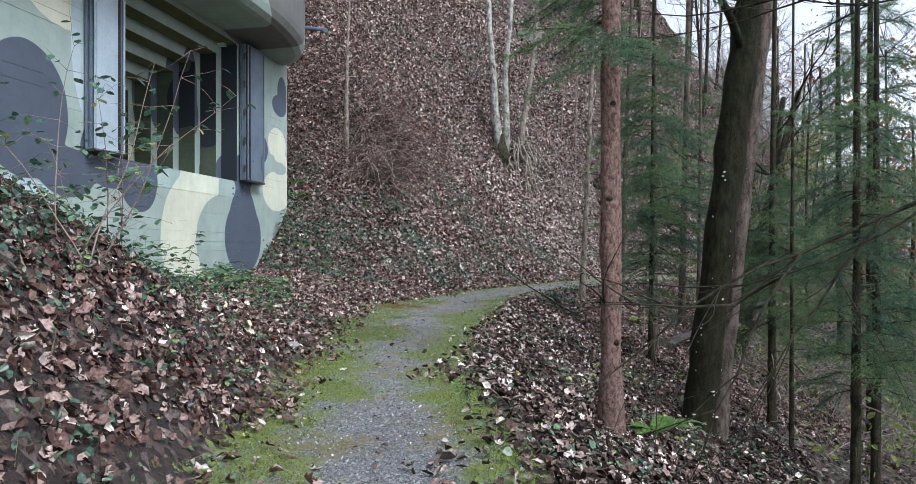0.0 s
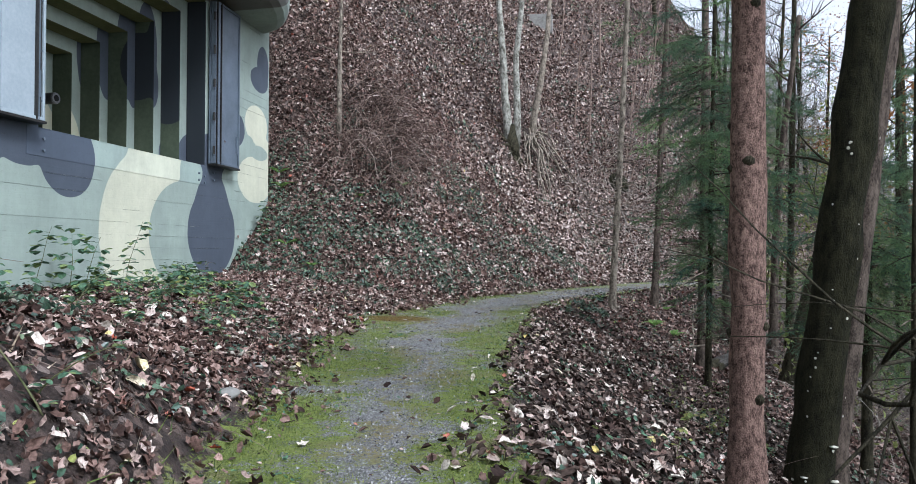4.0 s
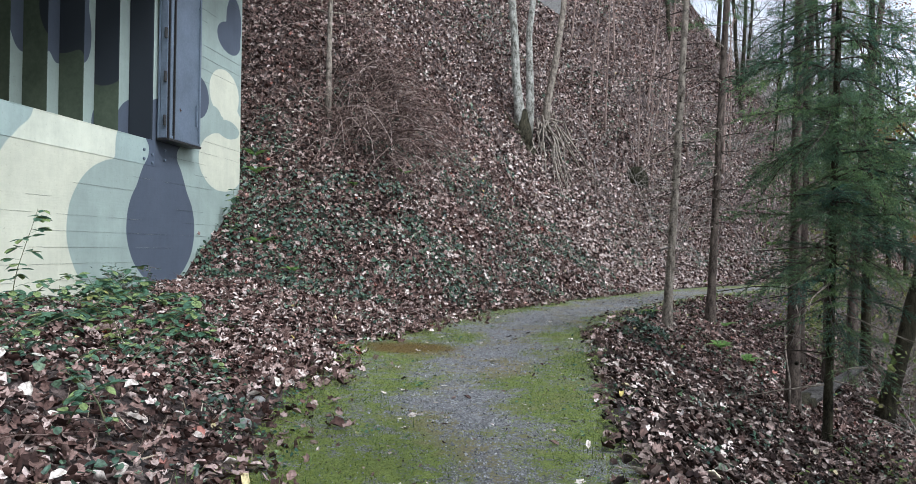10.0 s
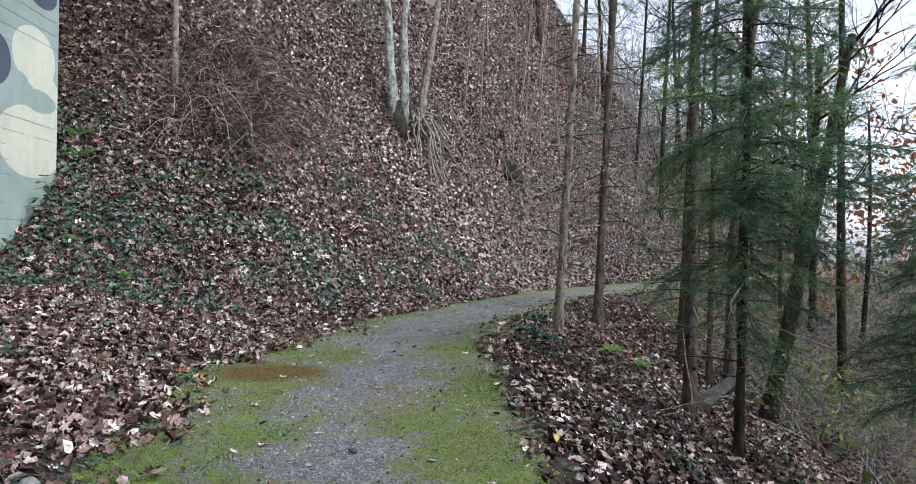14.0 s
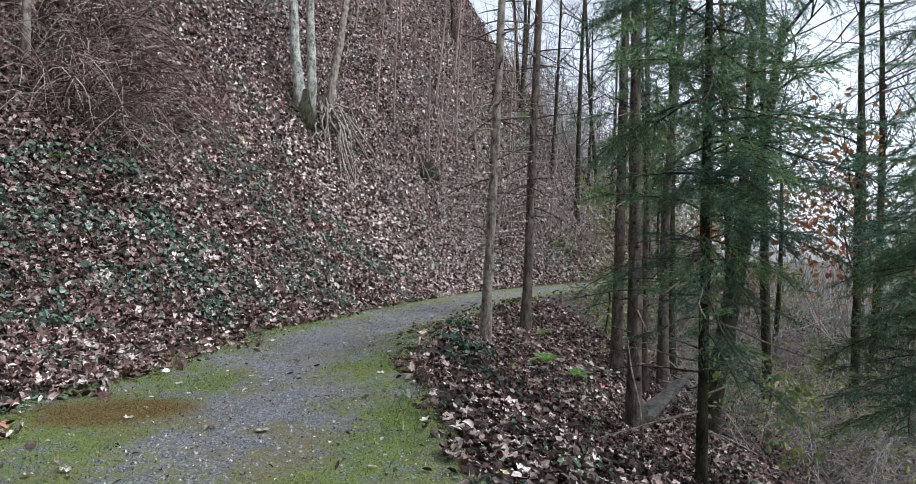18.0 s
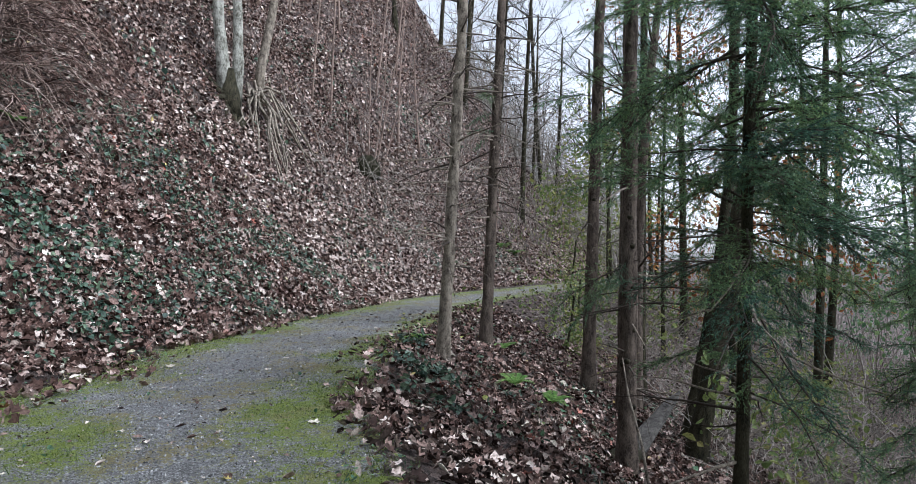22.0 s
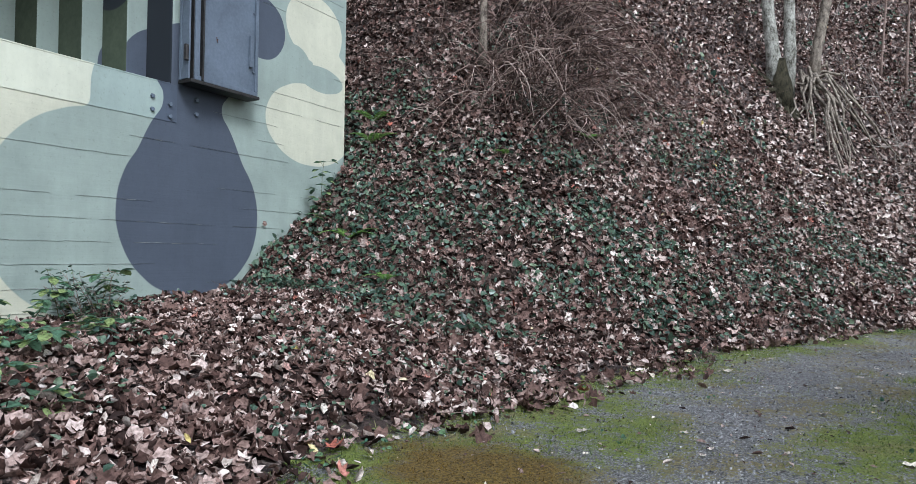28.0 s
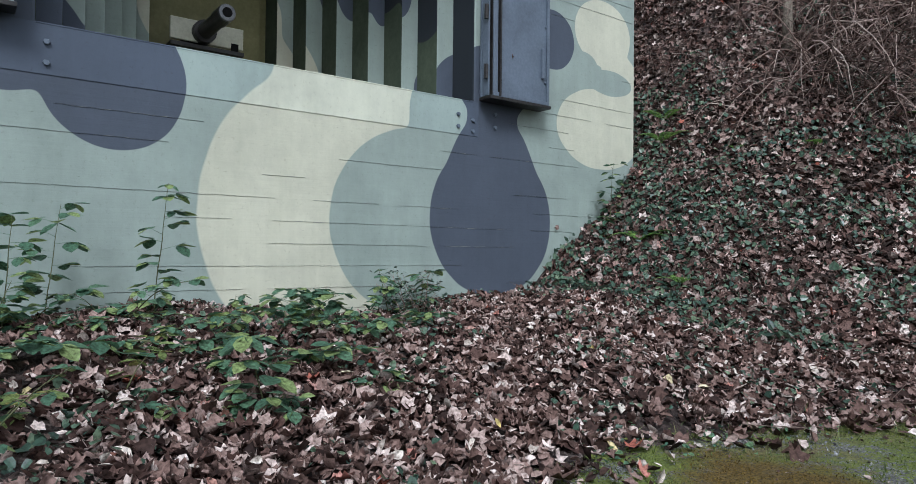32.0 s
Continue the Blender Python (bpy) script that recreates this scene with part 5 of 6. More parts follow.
LIT, LC = "fallen_leaves", "leaves"
near = "dry brown maple leaves covering the forest floor"
strew(LIT, near, LC, 100, 46000, (0.1, 10.4, -24, -8), on_bank, MAPLE, (0.03, 0.056), MAT_LITTER_RED, 0.5, 0.05, 1.1)
strew(LIT, near, LC, 105, 30000, (0.1, 10.4, -24, -8), on_bank, FOLDED, (0.034, 0.06), MAT_LITTER_RED, 0.55, 0.05, 1.0)
strew(LIT, near, LC, 106, 40000, (0.1, 10.4, -24, -8), on_bank, KITE, (0.02, 0.045), MAT_LITTER_DULL, 0.5, 0.02)
strew(LIT, near, LC, 110, 20000, (0.1, 6.5, -8, 0), offroad, MAPLE, (0.04, 0.078), MAT_LITTER_RED, 0.5, 0.05, 1.1)
strew(LIT, near, LC, 115, 18000, (0.1, 6.5, -8, 0), offroad, FOLDED, (0.035, 0.066), MAT_LITTER, 0.65, 0.05, 1.0)
hill = "dry brown leaves lying thick on the steep slope"
strew(LIT, hill, LC, 120, 30000, (-3.5, 9.5, -2, 9), uphill, MAPLE, (0.048, 0.09), MAT_LITTER_RED, 0.75, 0.08, 1.1)
strew(LIT, hill, LC, 125, 34000, (-3.5, 9.5, -2, 9), uphill, FOLDED, (0.042, 0.08), MAT_LITTER_RED, 0.8, 0.08, 1.0)
strew(LIT, hill, LC, 126, 26000, (-3.5, 4.5, -1.5, 7), lambda x, y, c: uphill(x, y, c) & (x + 0.5 * y < 4.2 + wave(x, y, 1, 1)), FOLDED, (0.045, 0.085), MAT_LITTER_DULL, 0.6, 0.075)
strew(LIT, hill, LC, 127, 30000, (-3.5, 9.5, -2, 9), uphill, KITE, (0.025, 0.05), MAT_LITTER_DULL, 0.5, 0.02)
strew(LIT, hill, LC, 130, 84000, (-5, 16, 8, 22), uphill, FOLDED, (0.055, 0.10), MAT_LITTER, 0.8, 0.09)
strew(LIT, hill, LC, 135, 150000, (-2, 33, 18, 48), uphill, KITE, (0.09, 0.155), MAT_LITTER, 0.65, 0.06)
# mostly duller leaves here, the shade of the trees put into their colour
low = "damp decaying leaves on the shaded slope below the path"
strew(LIT, low, LC, 140, 42000, (7.3, 13, -24, -3), downhill, FOLDED, (0.034, 0.062), MAT_LITTER_DULL, 0.5, 0.05)
strew(LIT, low, LC, 141, 12000, (7.3, 11, -24, -3), downhill, MAPLE, (0.034, 0.06), MAT_LITTER, 0.5, 0.06, 1.1)
strew(LIT, low, LC, 145, 30000, (7.3, 16, -4, 8), downhill, MAPLE, (0.038, 0.07), MAT_LITTER_RED, 0.5, 0.06, 1.1)
strew(LIT, low, LC, 146, 14000, (7.3, 16, -4, 8), downhill, FOLDED, (0.038, 0.066), MAT_LITTER_DULL, 0.5, 0.05)
strew(LIT, low, LC, 150, 50000, (12, 34, -28, 26), downhill, KITE, (0.05, 0.09), MAT_LITTER_DULL, 0.45, 0.05)
strew(LIT, "scattered pale and yellow leaves on the mossy path", LC, 160, 210, (4, 9, -21, 5), lambda x, y, c: along(WAY, x, y)[0] > -1.6, MAPLE, (0.024, 0.055), MAT_PALE_LEAF, 0.15, 0.015, 0.7)
strew(LIT, "dry brown leaves blown onto the path", LC, 162, 420, (4, 12, -22, 8), lambda x, y, c: np.abs(along(WAY, x, y)[0]) < 1.7, FOLDED, (0.025, 0.055), MAT_LITTER, 0.25, 0.015, 0.8)
strew(LIT, "brown leaf crumbs on the gravel path", LC, 165, 6500, (4, 12, -22, 8), lambda x, y, c: np.abs(along(WAY, x, y)[0]) < 1.7, KITE, (0.010, 0.03), MAT_LITTER, 0.3, 0.012, 0.7)
strew(LIT, "pale upturned leaves among the brown ones", LC, 170, 3500, (0.1, 13, -19, 10), offroad, FOLDED, (0.04, 0.07), MAT_PALE_LEAF, 0.5, 0.07)
# pale leaves, more of them where open sky lights the slope, to brighten it
strew(LIT, "pale leaves on the lower slope, brightened for light from the sky", LC, 172, 20000, (-0.5, 14, -1.5, 17), lambda x, y, c: uphill(x, y, c) & (along(FOOT, x, y)[0] < 1.0 + 4.5 * c) & (x + 0.4 * y > 2.8 + 2 * c), MAPLE, (0.045, 0.085), MAT_LITTER_PALE, 0.5, 0.08, 1.3)
# the far slope's stronger light is likewise put into paler leaf colour
strew(LIT, "pale leaves far along the slope, brightened for light from the sky", LC, 174, 46000, (5, 30, 9, 40), lambda x, y, c: uphill(x, y, c) & (along(FOOT, x, y)[0] < 1.5 + 7 * c), KITE, (0.07, 0.13), MAT_LITTER_PALE, 0.45, 0.08)
strew(LIT, "leaves on the farthest part of the slope", LC, 176, 30000, (18, 48, 42, 85), lambda x, y, c: along(FOOT, x, y)[0] > 0, KITE, (0.16, 0.28), MAT_LITTER_PALE, 0.5, 0.08)
strew(LIT, "pale upturned leaves among the brown ones", LC, 175, 3500, (-2, 16, 5, 24), lambda x, y, c: offroad(x, y, c) & (along(FOOT, x, y)[0] > 0), FOLDED, (0.055, 0.10), MAT_PALE_LEAF, 0.45, 0.07)


def ivy_spot(x, y, c):
    h = along(FOOT, x, y)[0]
    patch = wave(x, y, 1.1, 3.1) + 0.9 * wave(x, y, 3.4, 1.1)
    # ivy grows thicker by the bunker corner, partly to darken it for canopy shade
    corner = 0.34 * np.exp(-((x - 0.9) / 2.0) ** 2 - ((y - 0.2) / 2.4) ** 2)
    return offroad(x, y, c) & (c < np.clip(0.12 - 0.07 * (y < -9) + 0.36 * patch - 0.13 * np.maximum(h - 2.6, 0) + 0.1 * ((h > 0.5) & (h < 3.0)) + corner, 0, 0.8))


strew("ivy", "dark green ivy creeping through the leaves on the slope", "ivy", 200, 80000, (-1.0, 9, -2.5, 9), ivy_spot, HEART, (0.045, 0.09), MAT_IVY, 0.65, 0.15)
strew("ivy", "dark green ivy on the bank below the bunker", "ivy", 205, 60000, (0.1, 8, -21, -2.5), lambda x, y, c: ivy_spot(x, y, c) & (along(WAY, x, y)[0] > 0), HEART, (0.03, 0.06), MAT_IVY, 0.55, 0.1)
strew("ivy", "dark green ivy over the top of the bank", "ivy", 207, 30000, (2.5, 7.2, -21, -13), lambda x, y, c: (along(WAY, x, y)[0] - along(WAY, x, y)[1] > 0.9 + 0.5 * c) & (c < 0.5 + 0.4 * wave(x, y, 2.4, 0.8)), HEART, (0.03, 0.06), MAT_IVY, 0.7, 0.14)
strew("ivy", "dark green ivy high on the slope", "ivy", 210, 26000, (0, 22, 9, 30), lambda x, y, c: (along(FOOT, x, y)[0] > 0.2) & (wave(x, y, 0.7, 1.9) + 0.6 * wave(x, y, 1.9, 0.3) > 0.55), HEART, (0.08, 0.14), MAT_IVY, 0.55, 0.12)
# ivy thickened here to darken the slope as the trees' shade does
strew("ivy", "dark green ivy below the path", "ivy", 212, 30000, (8, 15, -22, 4), lambda x, y, c: downhill(x, y, c) & (wave(x, y, 1.5, 2.0) + 0.8 * wave(x, y, 4.0, 0.5) > 0.5), HEART, (0.03, 0.06), MAT_IVY, 0.6, 0.1)
strew("ground_herbs", "low green herbs along the path's edge", "herbs", 215, 60000, (3, 13, -21, 8),
      lambda x, y, c: (np.abs(np.abs(along(WAY, x, y)[0]) - along(WAY, x, y)[1] - 0.1) < 0.4) & (wave(x, y, 1.9, 4) > 0.0) & (wave(x, y, 6.5, 1) > -0.1), HEART, (0.016, 0.042), MAT_HERB, 0.5, 0.05)
strew("ground_herbs", "low green plants on the slope below the path", "herbs", 220, 9000, (8, 18, -16, 10), lambda x, y, c: offroad(x, y, c) & (along(WAY, x, y)[0] < 0) & (wave(x, y, 1.3, 2) > 0.7), HEART, (0.04, 0.08), MAT_HERB, 0.5, 0.12)

# moss, grass and stones of the path
BLADE = ([(-0.06, 0, 0), (0.06, 0, 0), (0.02, 0.35, 1.0)], [(0, 1, 2)])
TUFT = ([(-0.3, 0, 0), (0.3, 0, 0), (0, 0.1, 0.9), (0, -0.3, 0), (0.1, 0.3, 0), (-0.1, 0, 0.8)], [(0, 1, 2), (3, 4, 5)])
ROCK = ([(0.5, 0, 0), (0, 0.42, 0), (-0.48, 0, 0.04), (0, -0.5, 0), (0.05, 0.04, 0.42), (0, 0, -0.3)], [(0, 1, 4), (1, 2, 4), (2, 3, 4), (3, 0, 4), (1, 0, 5), (2, 1, 5), (3, 2, 5), (0, 3, 5)])


def on_moss(x, y, c):
    z, way, moss, rust = land(x, y)
    return (way > 0.35) & (moss + 0.45 * c + 0.12 * wave(x, y, 3.7, 1.0) > -0.05) & (rust < 0.2 + 0.5 * c)


def on_gravel(x, y, c):
    z, way, moss, rust = land(x, y)
    return (way > 0.6) & (moss < -0.36 + 0.26 * c ** 2) & (rust < 0.3)


strew("moss", "soft yellow-green moss along the path", "moss", 230, 215000, (4, 10.8, -22, 2), on_moss, TUFT, (0.006, 0.014), MAT_MOSS_TUFT, 0.6, 0.004)
strew("moss", "rusty brown moss in a worn patch of the path", "moss", 232, 9000, (3.8, 6.2, -6, -4), lambda x, y, c: land(x, y)[3] > 0.15 + 0.6 * c, TUFT, (0.005, 0.012), MAT_RUST_TUFT, 0.6, 0.004)
strew("gravel", "pale grit showing through the moss", "gravel", 238, 12000, (4, 10.8, -22, 2), on_moss, ROCK, (0.006, 0.016), MAT_STONE, 0.3, 0.006)
strew("grass", "short grass at the path's edge", "grass", 235, 56000, (3, 12, -22, 6),
      lambda x, y, c: (np.abs(np.abs(along(WAY, x, y)[0]) - along(WAY, x, y)[1] + 0.1) < 0.32) & (wave(x, y, 1.4, 5) > -0.1), BLADE, (0.03, 0.075), MAT_GRASS, 0.5, 0.0)
strew("grass", "fine short grass growing through the moss", "grass", 233, 90000, (4, 10.8, -22, 1), lambda x, y, c: on_moss(x, y, c) & (wave(x, y, 2.6, 0.9) + 0.7 * wave(x, y, 6.1, 2.2) > -0.1), BLADE, (0.02, 0.06), MAT_GRASS, 0.8, 0.0)
strew("ground_herbs", "small clover-like herbs in the moss of the path", "herbs", 234, 26000, (4, 10, -20, 0), lambda x, y, c: on_moss(x, y, c) & (wave(x, y, 3.3, 1.7) + wave(x, y, 7.7, 0.4) > 1.35), HEART, (0.018, 0.042), MAT_HERB, 0.5, 0.04)
strew("dry_grass", "pale dry grass hanging on the bank", "grass", 236, 9000, (3, 8, -21, -9),
      lambda x, y, c: offroad(x, y, c) & (along(WAY, x, y)[0] > 0) & (wave(x, y, 2.1, 1.6) + 0.7 * wave(x, y, 5, 0.4) > 0.75), BLADE, (0.05, 0.12), MAT_STRAW, 0.9, 0.0)
strew("gravel", "loose grey gravel on the path", "gravel", 240, 120000, (4, 13, -22, 7), on_gravel, ROCK, (0.007, 0.024), MAT_STONE, 0.3, 0.004)


def fern(x, y, size, count, label, seed, spread=0.7):
    """A fern: arching fronds, each with two rows of leaflets."""
    r = random.Random(seed)
    plant = tagged(new("fern"), label, "fern")
    base = Vector(lay(x, y, 0.08))
    for k in range(count):
        a = r.uniform(0, 6.28)
        line = twig_line(r, base, (math.cos(a) * spread, math.sin(a) * spread, 0.9), size * r.uniform(0.7, 1.1), 0.13, 12, 0.03)
        g = Geo().tube(line, [0.004 * (1 - i / 16) for i in range(13)], 3, cap=False)
        for i in range(2, 13):
            d = (line[i] - line[i - 1]).normalized()
            s = d.cross(Vector((0, 0, 1))).normalized()
            ln = size * 0.2 * math.sin(math.pi * (i / 13.5) ** 0.7)
            for q in (-1, 1):
                for off in (0.0, 0.5):
                    p = line[i].lerp(line[i - 1], off)
                    tip = p + (s * q + d * 0.35 + Vector((0, 0, -0.12))) * ln
                    mid = p.lerp(tip, 0.4)
                    w = d * ln * 0.16
                    g.add([p, mid + w, tip, mid - w], [(0, 1, 2, 3)])
        part("frond", g, MAT_FERN, plant)
    return plant


FL = "green fern among fallen leaves"
for i, (x, y, s, n) in enumerate([(2.98, 3.1, 0.6, 5), (1.05, -1.2, 0.55, 7), (-0.1, 0.9, 0.5, 5), (0.15, 0.5, 0.5, 4), (1.88, -1.5, 0.4, 5), (9.9, -11.6, 0.65, 7), (1.3, 0.7, 0.3, 4), (2.2, 1.3, 0.35, 4),
                                  (10.2, 0.5, 0.5, 5), (10.6, 0.1, 0.45, 5), (8.85, 0.9, 0.35, 4), (17.5, 22.6, 1.0, 7), (18.3, 22.9, 1.0, 7), (10.75, 2.6, 0.4, 5)]):
    fern(x, y, s, n, FL, 300 + i)


def bramble(base, way, length, leaves, label, seed, leaf=0.085, droop=0.08, mat=None):
    """A bramble: an arching stem with leaves in threes on stalks."""
    r = random.Random(seed)
    plant = tagged(new("bramble"), label, "bramble")
    line = twig_line(r, base, way, length, droop, 10, 0.07)
    part("stem", Geo().tube(line, [0.006 * (1 - i / 14) for i in range(11)], 5, cap=False), MAT_STEM, plant, smooth=True)
    shape, tris = leaf_shape([(0.26, 0.2), (0.36, 0.5), (0.22, 0.8)], 0.25)
    for k in range(leaves):
        t = (k + 0.6) / leaves * 9.9
        p = line[int(t)].lerp(line[min(int(t) + 1, 10)], t % 1)
        a = r.uniform(0, 6.28)
        out = Vector((math.cos(a), math.sin(a), r.uniform(0.0, 0.5))).normalized()
        q = p + out * leaf * r.uniform(0.6, 1.1)
        g = Geo().tube([p, q], [0.002, 0.0015], 3, cap=False)
        s = leaf * r.uniform(0.8, 1.35)
        for turn in (-1.15, 0, 1.15):
            m = Euler((r.uniform(-0.7, 0.1), r.uniform(-0.3, 0.3), a - math.pi / 2 + turn)).to_matrix() @ Matrix.Scale(s, 3)
            g.add([q + m @ Vector(v) for v in shape], tris)
        part("leaf", g, mat or MAT_HERB, plant)
    return plant


BL = "leafy green bramble growing before the bunker wall"
br = random.Random(12)
SPOTS = [(0.96, -7.18, 0.1, 0.0, 1.0, 1.15), (1.3, -7.5, 0.3, 0.4, 0.7, 0.7), (1.7, -7.0, 0.4, 0.2, 0.5, 0.7), (2.0, -7.6, 0.2, 0.5, 0.5, 0.6), (2.4, -7.3, 0.3, 0.5, 0.4, 0.6), (2.2, -6.6, 0.4, 0.3, 0.4, 0.6),
         (1.7, -6.2, 0.5, 0.3, 0.4, 0.6), (1.5, -5.6, 0.3, 0.5, 0.5, 0.5), (1.4, -5.2, 0.2, 0.5, 0.5, 0.5), (0.5, -5.0, 0.1, 0.2, 0.8, 0.5), (0.3, -4.6, 0.1, -0.2, 0.8, 0.6), (0.35, -4.3, 0.1, 0.3, 0.9, 0.6),
         (2.7, -7.9, 0.2, 0.6, 0.4, 0.6), (2.9, -7.2, 0.3, 0.3, 0.3, 0.5), (1.0, -8.2, 0.2, 0.1, 0.9, 0.9), (0.5, -7.9, 0.1, 0.1, 0.9, 1.0), (0.7, -8.8, 0.3, -0.1, 0.9, 1.1), (2.3, -8.6, 0.3, 0.4, 0.5, 0.7),
         (2.0, -5.9, 0.4, 0.1, 0.4, 0.5), (2.6, -6.4, 0.4, 0.2, 0.3, 0.5), (0.8, -6.2, 0.2, 0.3, 0.6, 0.6), (0.25, -0.85, 0.02, 0.0, 1.0, 0.9), (0.3, -1.2, 0.1, 0.2, 0.6, 0.4)]
for _ in range(20):
    x = br.uniform(0.9, 3.1)
    SPOTS.append((x, br.uniform(-8.9, -5.2) - 0.2 * x, br.uniform(-.3, .5), br.uniform(-.5, .6), br.uniform(.3, .7), br.uniform(.3, .6)))
for i, (x, y, wx, wy, wz, ln) in enumerate(SPOTS):
    bramble(lay(x, y, -0.02), (wx, wy, wz), ln, int(6 + ln * 11), BL, 400 + i, 0.08 + 0.055 * br.random(), 0.03 if wz > 0.8 else 0.1)
for i in range(26):
    x, y = br.uniform(1.2, 4.6), br.uniform(-13.5, -7.5)
    if offroad(np.array([x]), np.array([y]), np.array([0.9]))[0]:
        bramble(lay(x, y, -0.02), (br.uniform(-0.6, 0.8), br.uniform(-0.6, 0.6), 0.7), br.uniform(0.4, 0.9), 8, "leafy bramble on the bank", 450 + i, 0.07, 0.08)
for i in range(16):
    x, y = br.uniform(4.6, 6.2), br.uniform(-17.8, -14.2)
    bramble(lay(x, y, -0.02), (br.uniform(-0.2, 0.8), br.uniform(-0.4, 0.7), 0.7), br.uniform(0.35, 0.8), 7, "bramble with yellowing leaves on the bank", 480 + i, 0.05, 0.08)
for i in range(18):
    x, y = br.uniform(8.4, 11.5), br.uniform(-14, 4)
    if offroad(np.array([x]), np.array([y]), np.array([0.9]))[0]:
        bramble(lay(x, y, -0.02), (br.uniform(-0.6, 0.6), br.uniform(-0.6, 0.6), 0.7), br.uniform(0.3, 0.7), 6, "small leafy shoot below the path", 500 + i, 0.055, 0.08, MAT_LIGHT_LEAF if i % 2 else None)


def shrub(base, height, stems, label, seed, leaf_mat, leaf=0.04, density=12, name="shrub"):
    """Thin upright shoots with small leaves."""
    r = random.Random(seed)
    plant = tagged(new(name), label, "shrub")
    shape, tris = leaf_shape([(0.3, 0.3), (0.28, 0.65)], 0.2)
    for s in range(stems):
        line = twig_line(r, (base[0] + r.uniform(-.15, .15), base[1] + r.uniform(-.15, .15), base[2] - 0.05), (r.uniform(-.6, .6), r.uniform(-.6, .6), 1), height * r.uniform(.6, 1.1), 0.03, 8, 0.12)
        g = Geo().tube(line, [0.007 * (1 - i / 10) for i in range(9)], 4, cap=False)
        lv = Geo()
        for k in range(2, 9):
            for _ in range(2):
                tw = twig_line(r, line[k], (r.uniform(-1, 1), r.uniform(-1, 1), r.uniform(-.2, .6)), height * 0.16, 0.05, 3, 0.2)
                g.tube(tw, [0.003, 0.002, 0.0015, 0.001], 3, cap=False)
                for _ in range(int(density / 6)):
                    p = tw[r.randrange(1, 4)]
                    m = Euler((r.uniform(-.9, .3), r.uniform(-.5, .5), r.uniform(0, 6.28))).to_matrix() @ Matrix.Scale(leaf * r.uniform(.7, 1.3), 3)
                    lv.add([p + m @ Vector(v) for v in shape], tris)
        st = part("stem", g, MAT_TWIG, plant, smooth=True)
        part("leaves", lv, leaf_mat, st)
    return plant


for i, (x, y, wx, wy, ln) in enumerate([(1.1, -7.6, 0.7, 0.9, 1.7), (1.9, -7.9, 0.5, 1.0, 1.5), (1.3, -6.6, 0.9, 0.7, 1.4)]):
    bramble(lay(x, y, -0.02), (wx, wy, 0.55), ln, 9, "long arching bramble cane before the bunker wall", 530 + i, 0.10, 0.13)
for i, (x, y) in enumerate([(2.0, -7.5), (2.5, -7.7), (1.6, -6.9), (2.9, -8.3)]):
    bramble(lay(x, y, -0.02), (0.2, 0.3, 0.8), 0.35, 4, "small shoot with yellowing leaves before the bunker", 540 + i, 0.075, 0.1, MAT_LIGHT_LEAF)
shrub(lay(0.4, -4.37), 0.85, 10, "small bluish-green shrub against the bunker wall", 605, MAT_IVY, 0.045, 24)
# the tall shoots that hang into view at the start, on the bank beside the path
shrub(lay(5.35, -15.6), 1.9, 5, "thin shoots with sparse green leaves on the bank", 600, MAT_HERB, 0.085, 14)
shrub(lay(4.9, -14.6), 1.7, 4, "thin shoots with sparse green leaves on the bank", 601, MAT_HERB, 0.085, 14)
for i, (x, y, h) in enumerate([(9.75, -7.2, 0.8), (10.0, -7.6, 0.6), (13.2, 3.4, 1.3), (13.9, 4.4, 1.6), (15.2, 3.6, 1.5), (15.5, 5.5, 2.2), (16, 8, 2.5), (17.5, 9.5, 2.5), (15, 0, 1.8), (15.6, -1.6, 2), (17.5, 2.5, 2.5), (16.5, -4, 2.2), (14, -2.4, 1.6)]):
    shrub(lay(x, y), h, 5, "shrub with pale yellow-green leaves below the path", 610 + i, MAT_LIGHT_LEAF, 0.045 + 0.012 * (i > 1), 14)


def tangle(name, label, category, seed, count, area, keep, length, radius, mat, rise, droop, wander=0.18, downhill=0.0, kids=0):
    """Many thin dry stems, one mesh."""
    r = random.Random(seed)
    x, y = random_spots(seed, count, *area, keep)
    z = land(x, y)[0]
    nrm = ground_normals(x, y)
    g = Geo()
    for px, py, pz, n in zip(x, y, z, nrm):
        L = r.uniform(*length)
        way = Vector((r.uniform(-1, 1) + n[0] * downhill, r.uniform(-1, 1) + n[1] * downhill, rise * r.uniform(0.4, 1.2)))
        line = twig_line(r, (px, py, pz - 0.03), way, L, droop, 6, wander)
        rad = r.uniform(*radius)
        g.tube(line, [rad * (1 - i / 8) for i in range(7)], 3, cap=False)
        for _ in range(kids or int(r.random() < 0.6)):
            k = r.randrange(1, 6)
            g.tube(twig_line(r, line[k], (r.uniform(-1, 1), r.uniform(-1, 1), r.uniform(-.3, .6)), L * 0.45, droop, 4, 0.25), [rad * .6 * (1 - i / 6) for i in range(5)], 3, cap=False)
    return tagged(new(name, g.mesh(name, mat)), label, category, kind="stuff")


def in_thicket(x, y, c):
    return (((x - 1.1) / 2.5) ** 2 + ((y - 4.6) / 3.0) ** 2 < 1.1 + 0.3 * wave(x, y, 1.5, 2)) & (along(FOOT, x, y)[0] > 0.9) & (c < 0.45)


